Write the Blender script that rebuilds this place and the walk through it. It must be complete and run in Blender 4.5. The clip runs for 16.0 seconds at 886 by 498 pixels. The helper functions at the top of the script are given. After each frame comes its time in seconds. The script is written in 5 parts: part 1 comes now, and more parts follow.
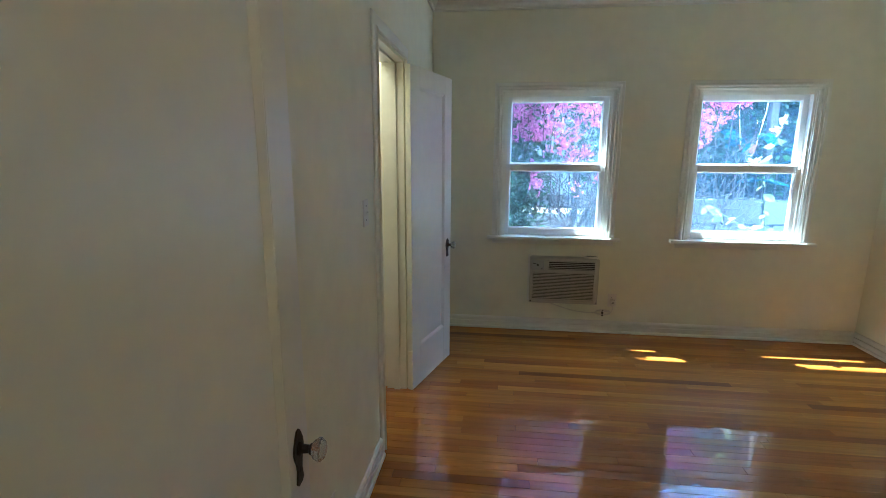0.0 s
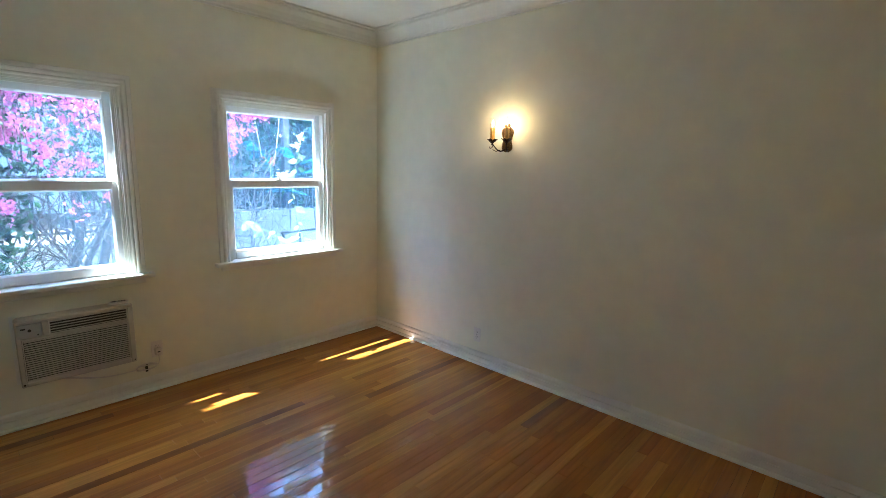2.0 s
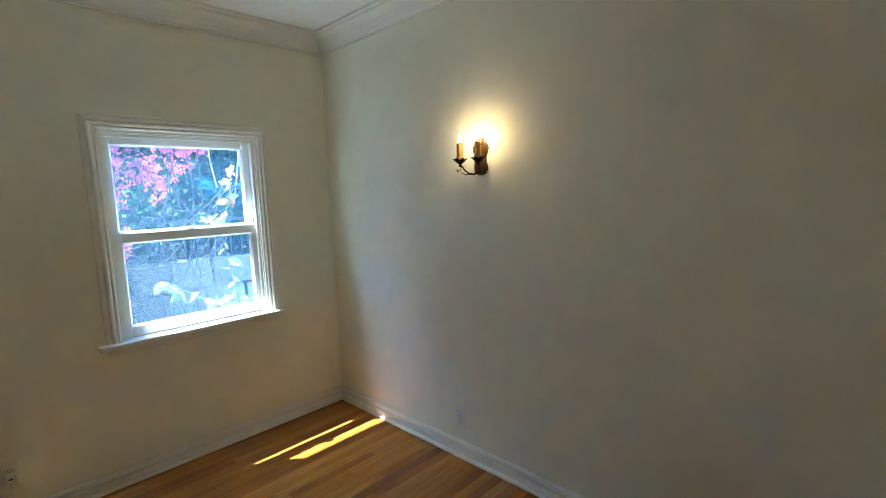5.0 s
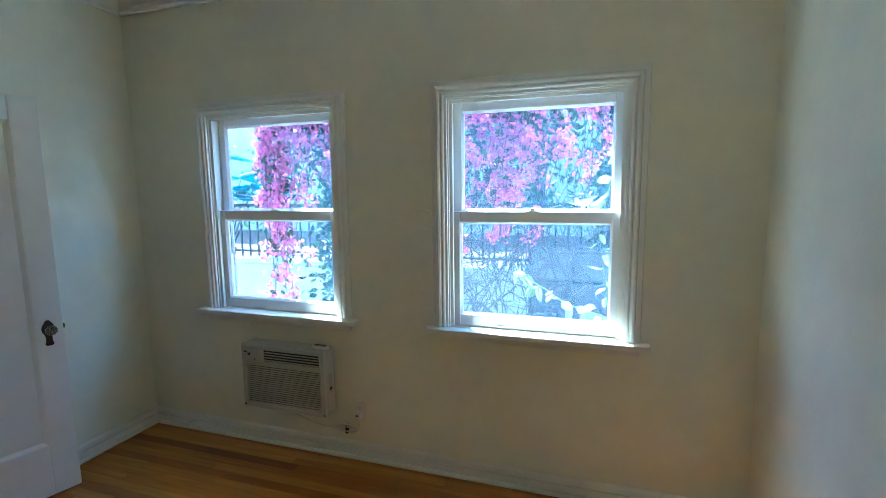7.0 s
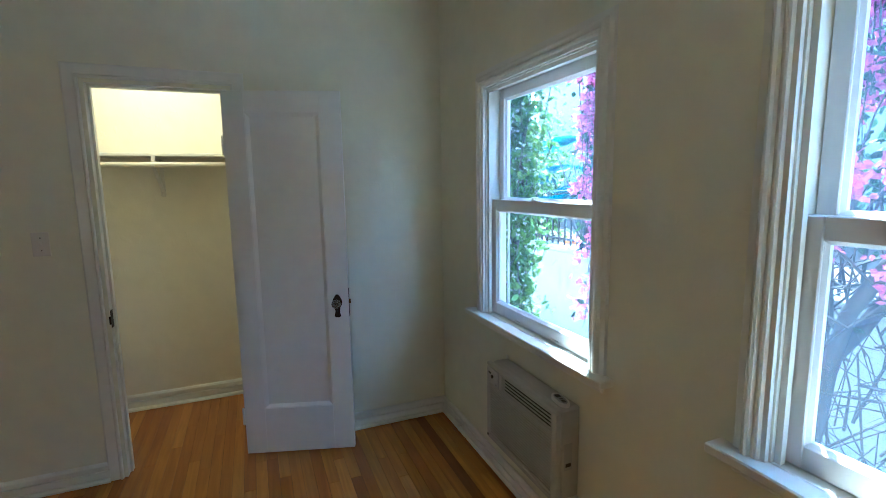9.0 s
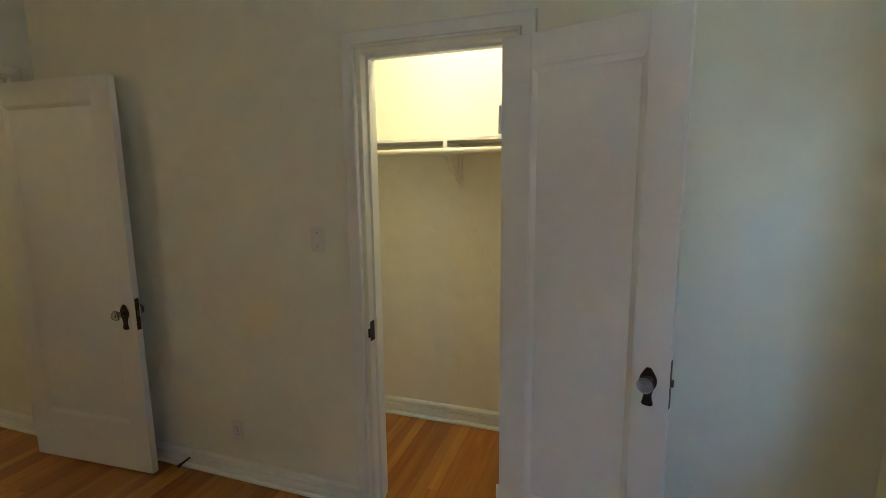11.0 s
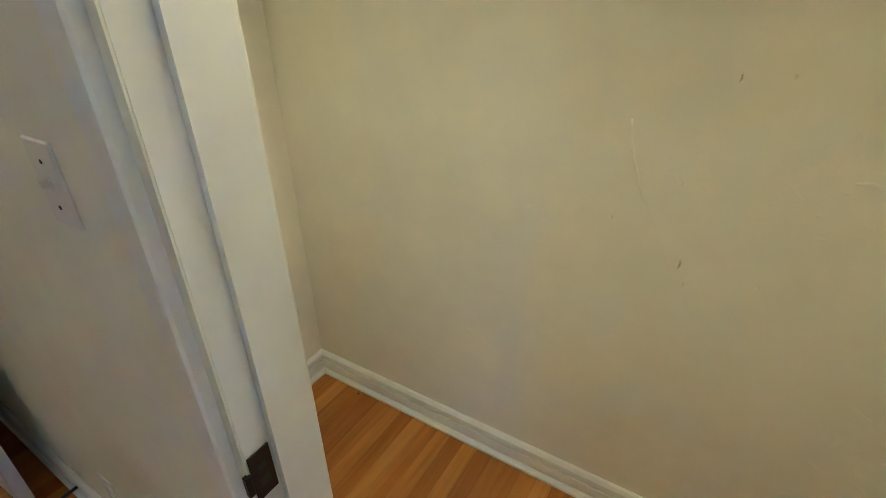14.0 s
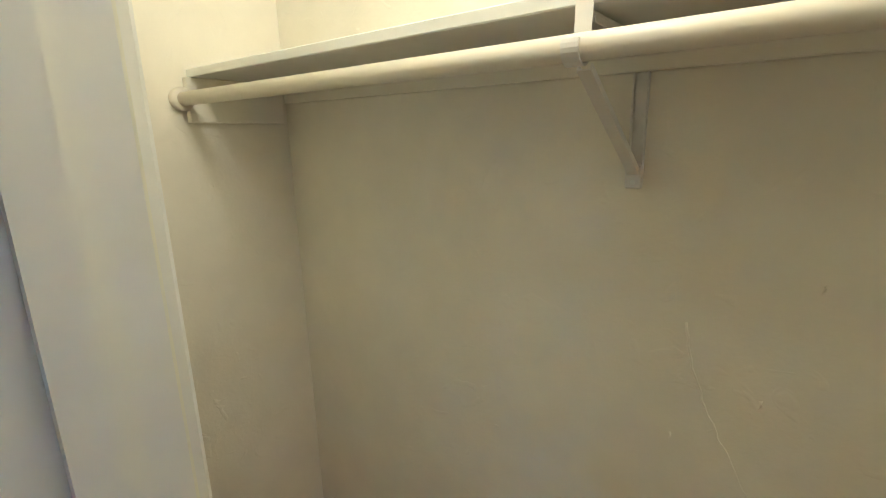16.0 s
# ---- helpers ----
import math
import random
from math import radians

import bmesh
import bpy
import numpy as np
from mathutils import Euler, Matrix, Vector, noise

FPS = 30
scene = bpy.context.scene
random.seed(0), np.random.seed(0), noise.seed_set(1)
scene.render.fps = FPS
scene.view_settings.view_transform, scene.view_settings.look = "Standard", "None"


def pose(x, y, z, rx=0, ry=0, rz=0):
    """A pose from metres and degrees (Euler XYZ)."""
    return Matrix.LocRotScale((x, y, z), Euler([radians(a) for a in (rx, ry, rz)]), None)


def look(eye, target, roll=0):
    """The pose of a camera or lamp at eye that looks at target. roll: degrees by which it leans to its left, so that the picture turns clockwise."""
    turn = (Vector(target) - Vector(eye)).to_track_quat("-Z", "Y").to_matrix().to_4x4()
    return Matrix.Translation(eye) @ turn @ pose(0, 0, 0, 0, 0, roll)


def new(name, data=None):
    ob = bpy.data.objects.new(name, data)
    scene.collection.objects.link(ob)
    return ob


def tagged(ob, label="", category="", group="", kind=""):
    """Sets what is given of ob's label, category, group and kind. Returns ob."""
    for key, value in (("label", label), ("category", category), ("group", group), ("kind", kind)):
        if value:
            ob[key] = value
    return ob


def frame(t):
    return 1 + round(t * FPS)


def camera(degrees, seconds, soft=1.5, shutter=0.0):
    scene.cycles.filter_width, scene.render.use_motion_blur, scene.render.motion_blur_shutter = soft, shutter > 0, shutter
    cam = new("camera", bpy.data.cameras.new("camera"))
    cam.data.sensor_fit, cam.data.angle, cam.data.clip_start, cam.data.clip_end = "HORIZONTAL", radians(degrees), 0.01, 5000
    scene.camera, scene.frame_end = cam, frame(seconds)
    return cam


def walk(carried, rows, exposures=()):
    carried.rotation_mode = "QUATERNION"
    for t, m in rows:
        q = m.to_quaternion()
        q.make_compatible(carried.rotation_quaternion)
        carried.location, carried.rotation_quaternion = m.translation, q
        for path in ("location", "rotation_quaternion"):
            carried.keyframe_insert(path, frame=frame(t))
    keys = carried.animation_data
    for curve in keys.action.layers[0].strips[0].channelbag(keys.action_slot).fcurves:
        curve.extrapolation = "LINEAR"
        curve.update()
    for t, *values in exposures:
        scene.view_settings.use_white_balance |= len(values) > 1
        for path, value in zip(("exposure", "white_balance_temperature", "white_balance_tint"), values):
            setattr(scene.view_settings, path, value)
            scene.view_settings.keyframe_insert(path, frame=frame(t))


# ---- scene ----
cam = camera(86.9, 16.0, soft=0.9)
PATH = [
    (0, (0.262, 0.024, 1.504), (0.034, 1.971, 1.108), 0.3),
    (0.5, (0.197, 0.183, 1.52), (0.408, 2.137, 1.15), 0.5),
    (1, (0.166, 0.342, 1.519), (0.833, 2.193, 1.162), 0.7),
    (1.5, (0.247, 0.461, 1.525), (1.347, 2.091, 1.165), 1.0),
    (2, (0.335, 0.504, 1.562), (1.784, 1.839, 1.219), 1.4),
    (2.5, (0.362, 0.555, 1.565), (2.018, 1.634, 1.258), 1.1),
    (3, (0.361, 0.622, 1.591), (2.16, 1.46, 1.34), -0.2),
    (3.2, (0.366, 0.644, 1.603), (2.208, 1.387, 1.372), -0.6),
    (5.3, (1.461, 0.992, 1.612), (2.614, 2.604, 1.347), -1.5),
    (5.5, (1.625, 1.045, 1.622), (2.543, 2.801, 1.344), -1.0),
    (6, (2.013, 1.167, 1.585), (2.318, 3.127, 1.334), -0.8),
    (6.5, (2.276, 1.427, 1.589), (2.115, 3.404, 1.331), -0.5),
    (7, (2.5, 1.735, 1.549), (1.885, 3.621, 1.292), -0.7),
    (7.5, (2.633, 2.027, 1.538), (1.626, 3.733, 1.263), -0.8),
    (8, (2.619, 2.351, 1.517), (1.315, 3.84, 1.232), -0.5),
    (8.5, (2.564, 2.653, 1.503), (0.959, 3.812, 1.223), -0.7),
    (9, (2.473, 2.877, 1.514), (0.639, 3.623, 1.239), -0.9),
    (9.5, (2.255, 2.989, 1.52), (0.32, 3.395, 1.225), -0.6),
    (10, (2.012, 3.068, 1.542), (0.038, 3.153, 1.229), -0.6),
    (10.2, (1.914, 3.119, 1.53), (-0.061, 3.054, 1.221), -0.7),
    (12.3, (0.731, 3.124, 1.526), (-0.811, 1.923, 1.105), 0.0),
    (12.5, (0.639, 3.097, 1.508), (-0.874, 1.881, 1.027), 0.3),
    (13, (0.362, 2.904, 1.456), (-1.1, 1.713, 0.79), -0.2),
    (13.3, (0.209, 2.806, 1.45), (-1.259, 1.658, 0.712), -0.6),
    (13.5, (0.118, 2.751, 1.447), (-1.349, 1.635, 0.678), -1.0),
    (14, (-0.081, 2.639, 1.456), (-1.58, 1.699, 0.511), -0.8),
    (14.5, (-0.218, 2.573, 1.446), (-1.718, 1.701, 0.436), 0.2),
    (15, (-0.268, 2.559, 1.483), (-1.785, 1.563, 0.629), -0.6),
    (15.5, (-0.279, 2.57, 1.529), (-1.796, 1.424, 0.908), -1.8),
    (16, (-0.275, 2.574, 1.56), (-1.822, 1.4, 1.084), -1.2),
]
walk(cam, [(t, look(eye, target, roll)) for t, eye, target, roll in PATH],
     [(0, 5.0, 4750, -5), (1, 5.0, 4700, -4), (2, 5.1, 5000, -1), (3, 5.2, 5050, 0), (6, 4.8, 4700, -7), (7, 4.8, 4550, -8), (8, 4.4, 4300, -8), (9, 4.7, 4750, -4),
      (10, 4.8, 4900, -4), (12.5, 5.15, 6250, 1), (13.3, 5.55, 5400, 0), (14.5, 5.3, 4750, 1), (16, 4.95, 4750, 6)])
SKY, SUN, EAVE = 0.15, 2.2, 0.54
SCONCE, CLOSET_W, HALL_W = 0.050, 0.56, 0.28   # watts a bulb

# ---- light ----
SUN_EL, SUN_AZ = 62.4, -46.4          # elevation; compass of the sun, degrees from +y towards +x
world = bpy.data.worlds.new("daylight")
scene.world = world
world.use_nodes = True
wn = world.node_tree.nodes
sky = wn.new("ShaderNodeTexSky")
sky.sky_type = "NISHITA"
sky.sun_disc = False
sky.sun_elevation = radians(SUN_EL)
sky.sun_rotation = radians(SUN_AZ)
wn["Background"].inputs[1].default_value = SKY
world.node_tree.links.new(sky.outputs[0], wn["Background"].inputs[0])

sun_dir = Vector((math.sin(radians(SUN_AZ)) * math.cos(radians(SUN_EL)), math.cos(radians(SUN_AZ)) * math.cos(radians(SUN_EL)), math.sin(radians(SUN_EL))))
sun = new("sun", bpy.data.lights.new("sun", "SUN"))
sun.data.energy, sun.data.angle, sun.data.color = SUN, radians(0.53), (1.0, 0.95, 0.87)
sun.matrix_world = look(sun_dir * 30, (0, 0, 0))


def bulb_light(name, place, watts, radius, colour=(1.0, 0.60, 0.26)):
    lamp = new(name, bpy.data.lights.new(name, "POINT"))
    lamp.data.energy, lamp.data.shadow_soft_size, lamp.data.color = watts, radius, colour
    lamp.location = place
    return lamp


# ---- materials ----
def material(name, colour, rough=0.5, metal=0.0, vary=0.08, grain=30.0, bump=0.1, bump_scale=60.0, blotch=1.5, coat=0.0, coat_rough=0.1, per_object=0.0, distance=0.004):
    m = bpy.data.materials.new(name)
    m.use_nodes = True
    nt = m.node_tree
    n, l = nt.nodes, nt.links
    b = n["Principled BSDF"]
    b.inputs["Roughness"].default_value = rough
    b.inputs["Metallic"].default_value = metal
    b.inputs["Coat Weight"].default_value = coat
    b.inputs["Coat Roughness"].default_value = coat_rough
    tex = n.new("ShaderNodeTexCoord")
    big, small = n.new("ShaderNodeTexNoise"), n.new("ShaderNodeTexNoise")
    big.inputs["Scale"].default_value, small.inputs["Scale"].default_value = blotch, grain
    big.inputs["Detail"].default_value, small.inputs["Detail"].default_value = 3, 4
    for t in (big, small):
        l.new(tex.outputs["Object"], t.inputs["Vector"])
    mix = n.new("ShaderNodeMath")
    mix.operation = "ADD"
    l.new(big.outputs["Fac"], mix.inputs[0])
    l.new(small.outputs["Fac"], mix.inputs[1])
    value = n.new("ShaderNodeMapRange")
    value.inputs["From Min"].default_value, value.inputs["From Max"].default_value = 0.6, 1.4
    value.inputs["To Min"].default_value, value.inputs["To Max"].default_value = 1 - vary, 1 + vary
    l.new(mix.outputs[0], value.inputs["Value"])
    hsv = n.new("ShaderNodeHueSaturation")
    hsv.inputs["Color"].default_value = (*colour, 1)
    if per_object:
        info = n.new("ShaderNodeObjectInfo")
        geo = n.new("ShaderNodeNewGeometry")
        add = n.new("ShaderNodeMath")
        add.operation = "ADD"
        l.new(info.outputs["Random"], add.inputs[0])
        l.new(geo.outputs["Random Per Island"], add.inputs[1])
        wrap = n.new("ShaderNodeMath")
        wrap.operation = "FRACT"
        l.new(add.outputs[0], wrap.inputs[0])
        span = n.new("ShaderNodeMapRange")
        span.inputs["To Min"].default_value, span.inputs["To Max"].default_value = 1 - per_object, 1 + per_object
        l.new(wrap.outputs[0], span.inputs["Value"])
        mul = n.new("ShaderNodeMath")
        mul.operation = "MULTIPLY"
        l.new(span.outputs[0], mul.inputs[0])
        l.new(value.outputs[0], mul.inputs[1])
        l.new(mul.outputs[0], hsv.inputs["Value"])
    else:
        l.new(value.outputs[0], hsv.inputs["Value"])
    l.new(hsv.outputs[0], b.inputs["Base Color"])
    if bump:
        bn = n.new("ShaderNodeTexNoise")
        bn.inputs["Scale"].default_value, bn.inputs["Detail"].default_value = bump_scale, 4
        l.new(tex.outputs["Object"], bn.inputs["Vector"])
        bp = n.new("ShaderNodeBump")
        bp.inputs["Strength"].default_value, bp.inputs["Distance"].default_value = bump, distance
        l.new(bn.outputs["Fac"], bp.inputs["Height"])
        l.new(bp.outputs[0], b.inputs["Normal"])
    return m


def plaster(name, colour, bumps):
    """Hand-trowelled plaster under old matt paint: broad swells, thin ridges and small pits."""
    m = material(name, colour, 0.55, vary=0.05, grain=9, blotch=0.9, bump=0.0)
    n, l = m.node_tree.nodes, m.node_tree.links
    tex = n.new("ShaderNodeTexCoord")
    swell, fine, ridge = n.new("ShaderNodeTexNoise"), n.new("ShaderNodeTexNoise"), n.new("ShaderNodeTexNoise")
    swell.inputs["Scale"].default_value, fine.inputs["Scale"].default_value, ridge.inputs["Scale"].default_value = 4, 90, 14
    fine.inputs["Detail"].default_value = 5
    ridge.inputs["Distortion"].default_value = 1.2
    for t in (swell, fine, ridge):
        l.new(tex.outputs["Object"], t.inputs["Vector"])
    ramp = n.new("ShaderNodeValToRGB")
    ramp.color_ramp.elements[0].position, ramp.color_ramp.elements[1].position = 0.62, 0.70
    l.new(ridge.outputs["Fac"], ramp.inputs["Fac"])
    last = None
    for source, strength, distance in ((swell.outputs["Fac"], 0.5 * bumps, 0.02), (ramp.outputs["Color"], 0.25 * bumps, 0.002), (fine.outputs["Fac"], 0.3 * bumps, 0.0015)):
        bp = n.new("ShaderNodeBump")
        bp.inputs["Strength"].default_value, bp.inputs["Distance"].default_value = strength, distance
        l.new(source, bp.inputs["Height"])
        if last:
            l.new(last.outputs[0], bp.inputs["Normal"])
        last = bp
    l.new(last.outputs[0], n["Principled BSDF"].inputs["Normal"])
    return m


def floor_wood(name):
    """Narrow oak boards, amber varnish with a wavy gloss."""
    m = bpy.data.materials.new(name)
    m.use_nodes = True
    n, l = m.node_tree.nodes, m.node_tree.links
    b = n["Principled BSDF"]
    tex = n.new("ShaderNodeTexCoord")
    info, geo = n.new("ShaderNodeObjectInfo"), n.new("ShaderNodeNewGeometry")
    add = n.new("ShaderNodeMath")
    add.operation = "ADD"
    l.new(info.outputs["Random"], add.inputs[0])
    l.new(geo.outputs["Random Per Island"], add.inputs[1])
    rnd = n.new("ShaderNodeMath")
    rnd.operation = "FRACT"
    l.new(add.outputs[0], rnd.inputs[0])
    shift = n.new("ShaderNodeCombineXYZ")
    for k in (1, 2):
        far = n.new("ShaderNodeMath")
        far.operation = "MULTIPLY"
        far.inputs[1].default_value = 37.0 * k
        l.new(rnd.outputs[0], far.inputs[0])
        l.new(far.outputs[0], shift.inputs[k])
    moved = n.new("ShaderNodeVectorMath")
    moved.operation = "ADD"
    l.new(geo.outputs["Position"], moved.inputs[0])
    l.new(shift.outputs[0], moved.inputs[1])
    long = n.new("ShaderNodeMapping")
    long.inputs["Scale"].default_value = (1.3, 20, 20)
    l.new(moved.outputs[0], long.inputs["Vector"])
    grain = n.new("ShaderNodeTexNoise")
    grain.inputs["Scale"].default_value, grain.inputs["Detail"].default_value, grain.inputs["Distortion"].default_value = 1.6, 7, 0.8
    l.new(long.outputs[0], grain.inputs["Vector"])
    tone = n.new("ShaderNodeValToRGB")
    e = tone.color_ramp.elements
    e[0].position, e[0].color = 0.0, (0.21, 0.070, 0.009, 1)
    e[1].position, e[1].color = 1.0, (0.50, 0.215, 0.030, 1)
    for at, c in ((0.06, (0.30, 0.102, 0.010, 1)), (0.45, (0.38, 0.140, 0.015, 1)), (0.8, (0.43, 0.168, 0.020, 1))):
        e.new(at).color = c
    l.new(rnd.outputs[0], tone.inputs["Fac"])
    dark = n.new("ShaderNodeMapRange")
    dark.inputs["From Min"].default_value, dark.inputs["From Max"].default_value = 0.3, 0.7
    dark.inputs["To Min"].default_value, dark.inputs["To Max"].default_value = 0.78, 1.16
    l.new(grain.outputs["Fac"], dark.inputs["Value"])
    hsv = n.new("ShaderNodeHueSaturation")
    l.new(tone.outputs["Color"], hsv.inputs["Color"])
    l.new(dark.outputs[0], hsv.inputs["Value"])
    l.new(hsv.outputs[0], b.inputs["Base Color"])
    b.inputs["Roughness"].default_value, b.inputs["Specular IOR Level"].default_value = 0.4, 0.12
    b.inputs["Coat Weight"].default_value, b.inputs["Coat Roughness"].default_value, b.inputs["Coat IOR"].default_value = 1.0, 0.03, 1.5
    wave, pores = n.new("ShaderNodeTexNoise"), n.new("ShaderNodeBump")
    wave.inputs["Scale"].default_value, wave.inputs["Detail"].default_value = 11, 2
    l.new(geo.outputs["Position"], wave.inputs["Vector"])
    soft = n.new("ShaderNodeBump")
    soft.inputs["Strength"].default_value, soft.inputs["Distance"].default_value = 0.16, 0.006
    l.new(wave.outputs["Fac"], soft.inputs["Height"])
    l.new(soft.outputs[0], b.inputs["Coat Normal"])
    pores.inputs["Strength"].default_value, pores.inputs["Distance"].default_value = 0.15, 0.001
    l.new(grain.outputs["Fac"], pores.inputs["Height"])
    l.new(soft.outputs[0], pores.inputs["Normal"])
    l.new(pores.outputs[0], b.inputs["Normal"])
    return m


def clear_glass(name, tint=(1, 1, 1), haze=0.0, dust=0.0):
    """Thin clear glass: lets light straight through, mirrors by Fresnel, and carries a film of dust."""
    m = bpy.data.materials.new(name)
    m.use_nodes = True
    n, l = m.node_tree.nodes, m.node_tree.links
    n.remove(n["Principled BSDF"])
    see, gloss, mix, edge = n.new("ShaderNodeBsdfTransparent"), n.new("ShaderNodeBsdfGlossy"), n.new("ShaderNodeMixShader"), n.new("ShaderNodeLayerWeight")
    see.inputs[0].default_value = (*tint, 1)
    gloss.inputs["Roughness"].default_value = haze
    power, share = n.new("ShaderNodeMath"), n.new("ShaderNodeMath")
    power.operation, share.operation = "POWER", "MULTIPLY_ADD"
    power.inputs[1].default_value = 5.0
    share.inputs[1].default_value, share.inputs[2].default_value = 0.5, 0.03
    l.new(edge.outputs["Facing"], power.inputs[0])
    l.new(power.outputs[0], share.inputs[0])
    l.new(share.outputs[0], mix.inputs[0])
    l.new(see.outputs[0], mix.inputs[1])
    l.new(gloss.outputs[0], mix.inputs[2])
    if dust:
        film, over, blot, amount = n.new("ShaderNodeBsdfTranslucent"), n.new("ShaderNodeMixShader"), n.new("ShaderNodeTexNoise"), n.new("ShaderNodeMapRange")
        film.inputs[0].default_value = (0.42, 0.68, 1.0, 1)
        blot.inputs["Scale"].default_value, blot.inputs["Detail"].default_value = 5, 5
        amount.inputs["From Min"].default_value, amount.inputs["From Max"].default_value = 0.3, 0.7
        amount.inputs["To Min"].default_value, amount.inputs["To Max"].default_value = dust * 0.75, dust * 1.25
        l.new(blot.outputs["Fac"], amount.inputs["Value"])
        l.new(amount.outputs[0], over.inputs[0])
        l.new(mix.outputs[0], over.inputs[1])
        l.new(film.outputs[0], over.inputs[2])
        l.new(over.outputs[0], n["Material Output"].inputs[0])
    else:
        l.new(mix.outputs[0], n["Material Output"].inputs[0])
    return m


def foliage(name, colour, vary, through_light=0.35):
    m = material(name, colour, 0.5, vary=0.2, grain=12, blotch=3, bump=0.0, per_object=vary)
    n, l = m.node_tree.nodes, m.node_tree.links
    b = n["Principled BSDF"]
    leaf = n.new("ShaderNodeBsdfTranslucent")
    mix = n.new("ShaderNodeMixShader")
    mix.inputs[0].default_value = through_light
    l.new(b.inputs["Base Color"].links[0].from_socket, leaf.inputs[0])
    l.new(b.outputs[0], mix.inputs[1])
    l.new(leaf.outputs[0], mix.inputs[2])
    l.new(mix.outputs[0], n["Material Output"].inputs[0])
    return m


WALL = plaster("wall_plaster", (0.83, 0.815, 0.66), 1.0)
CLOSET = plaster("closet_plaster", (0.85, 0.805, 0.67), 1.3)
CEIL = plaster("ceiling_plaster", (0.86, 0.84, 0.78), 0.3)
TRIM = material("trim_paint", (0.82, 0.815, 0.74), 0.30, vary=0.04, grain=20, blotch=2, bump=0.12, bump_scale=45, distance=0.002)
DOOR = material("door_paint", (0.80, 0.795, 0.73), 0.30, vary=0.04, grain=14, blotch=2, bump=0.15, bump_scale=25, distance=0.003)
VINYL = material("sash_white", (0.82, 0.82, 0.81), 0.35, vary=0.02, bump=0.0)
OAK = floor_wood("oak_boards")
JOINT = material("floor_joint", (0.05, 0.025, 0.012), 0.8)
GLASS = clear_glass("window_glass", (0.92, 0.97, 1.0), dust=0.006)


def screen_mesh(name, cover):
    """Fine insect screen: mostly open, its threads pass on some of the light that strikes them."""
    m = bpy.data.materials.new(name)
    m.use_nodes = True
    n, l = m.node_tree.nodes, m.node_tree.links
    n.remove(n["Principled BSDF"])
    see, thread, mix, tex, blot, amount = n.new("ShaderNodeBsdfTransparent"), n.new("ShaderNodeBsdfTranslucent"), n.new("ShaderNodeMixShader"), n.new("ShaderNodeTexCoord"), n.new("ShaderNodeTexNoise"), n.new("ShaderNodeMapRange")
    thread.inputs[0].default_value = (0.042, 0.075, 0.13, 1)
    blot.inputs["Scale"].default_value, blot.inputs["Detail"].default_value = 4, 6
    amount.inputs["From Min"].default_value, amount.inputs["From Max"].default_value = 0.3, 0.7
    amount.inputs["To Min"].default_value, amount.inputs["To Max"].default_value = cover * 0.8, cover * 1.2
    l.new(tex.outputs["Object"], blot.inputs["Vector"])
    l.new(blot.outputs["Fac"], amount.inputs["Value"])
    l.new(amount.outputs[0], mix.inputs[0])
    l.new(see.outputs[0], mix.inputs[1])
    l.new(thread.outputs[0], mix.inputs[2])
    l.new(mix.outputs[0], n["Material Output"].inputs[0])
    return m


SCREEN = screen_mesh("insect_screen", 0.16)
BULB = clear_glass("bulb_glass", (1.0, 0.93, 0.78))
FILAMENT = material("hot_filament", (1.0, 0.7, 0.35), 0.5, bump=0.0)
FILAMENT.node_tree.nodes["Principled BSDF"].inputs["Emission Color"].default_value = (1.0, 0.72, 0.38, 1)
FILAMENT.node_tree.nodes["Principled BSDF"].inputs["Emission Strength"].default_value = 3.0
CRYSTAL = material("cut_glass", (0.85, 0.85, 0.82), 0.06, vary=0.02, bump=0.0)
CRYSTAL.node_tree.nodes["Principled BSDF"].inputs["Transmission Weight"].default_value = 0.85
IRON = material("dark_bronze", (0.045, 0.035, 0.028), 0.45, 0.85, vary=0.3, grain=60, bump=0.25, bump_scale=140, distance=0.002)
BRASS = material("aged_brass", (0.17, 0.105, 0.035), 0.38, 0.9, vary=0.35, grain=40, blotch=12, bump=0.4, bump_scale=90, distance=0.003)
WAX = material("candle_sleeve", (0.68, 0.42, 0.10), 0.5, vary=0.2, grain=35, blotch=25, bump=0.35, bump_scale=60, distance=0.004)
ACGREY = material("ac_plastic", (0.52, 0.50, 0.44), 0.45, vary=0.04, grain=40, bump=0.08, bump_scale=300, distance=0.001)
ACDARK = material("ac_dark", (0.035, 0.035, 0.035), 0.6)
PANELGREY = material("control_panel", (0.42, 0.42, 0.40), 0.4, vary=0.03)
PLATE = material("switch_plate", (0.78, 0.75, 0.68), 0.3, vary=0.03, bump=0.0)
SLOT = material("socket_slot", (0.02, 0.02, 0.02), 0.6)
CORD = material("cord_vinyl", (0.70, 0.67, 0.60), 0.4, vary=0.05)
ROD = material("closet_rod_paint", (0.80, 0.74, 0.60), 0.35, vary=0.04, bump=0.1, bump_scale=40, distance=0.002)
RUBBER = material("black_rubber", (0.02, 0.02, 0.02), 0.7)
STUCCO = material("white_stucco", (0.38, 0.375, 0.36), 0.85, vary=0.14, grain=30, blotch=0.8, bump=0.5, bump_scale=90, distance=0.006)
# for the added ground slab, pale so that it reflects sun into the room
BOUNCE_PAVING = material("bounce_concrete", (0.50, 0.48, 0.44), 0.9, vary=0.15, grain=40, blotch=1.2, bump=0.3, bump_scale=120, distance=0.003)
STONE = material("garden_stone", (0.15, 0.145, 0.14), 0.85, vary=0.25, grain=18, blotch=4, bump=0.6, bump_scale=25, distance=0.02, per_object=0.3)
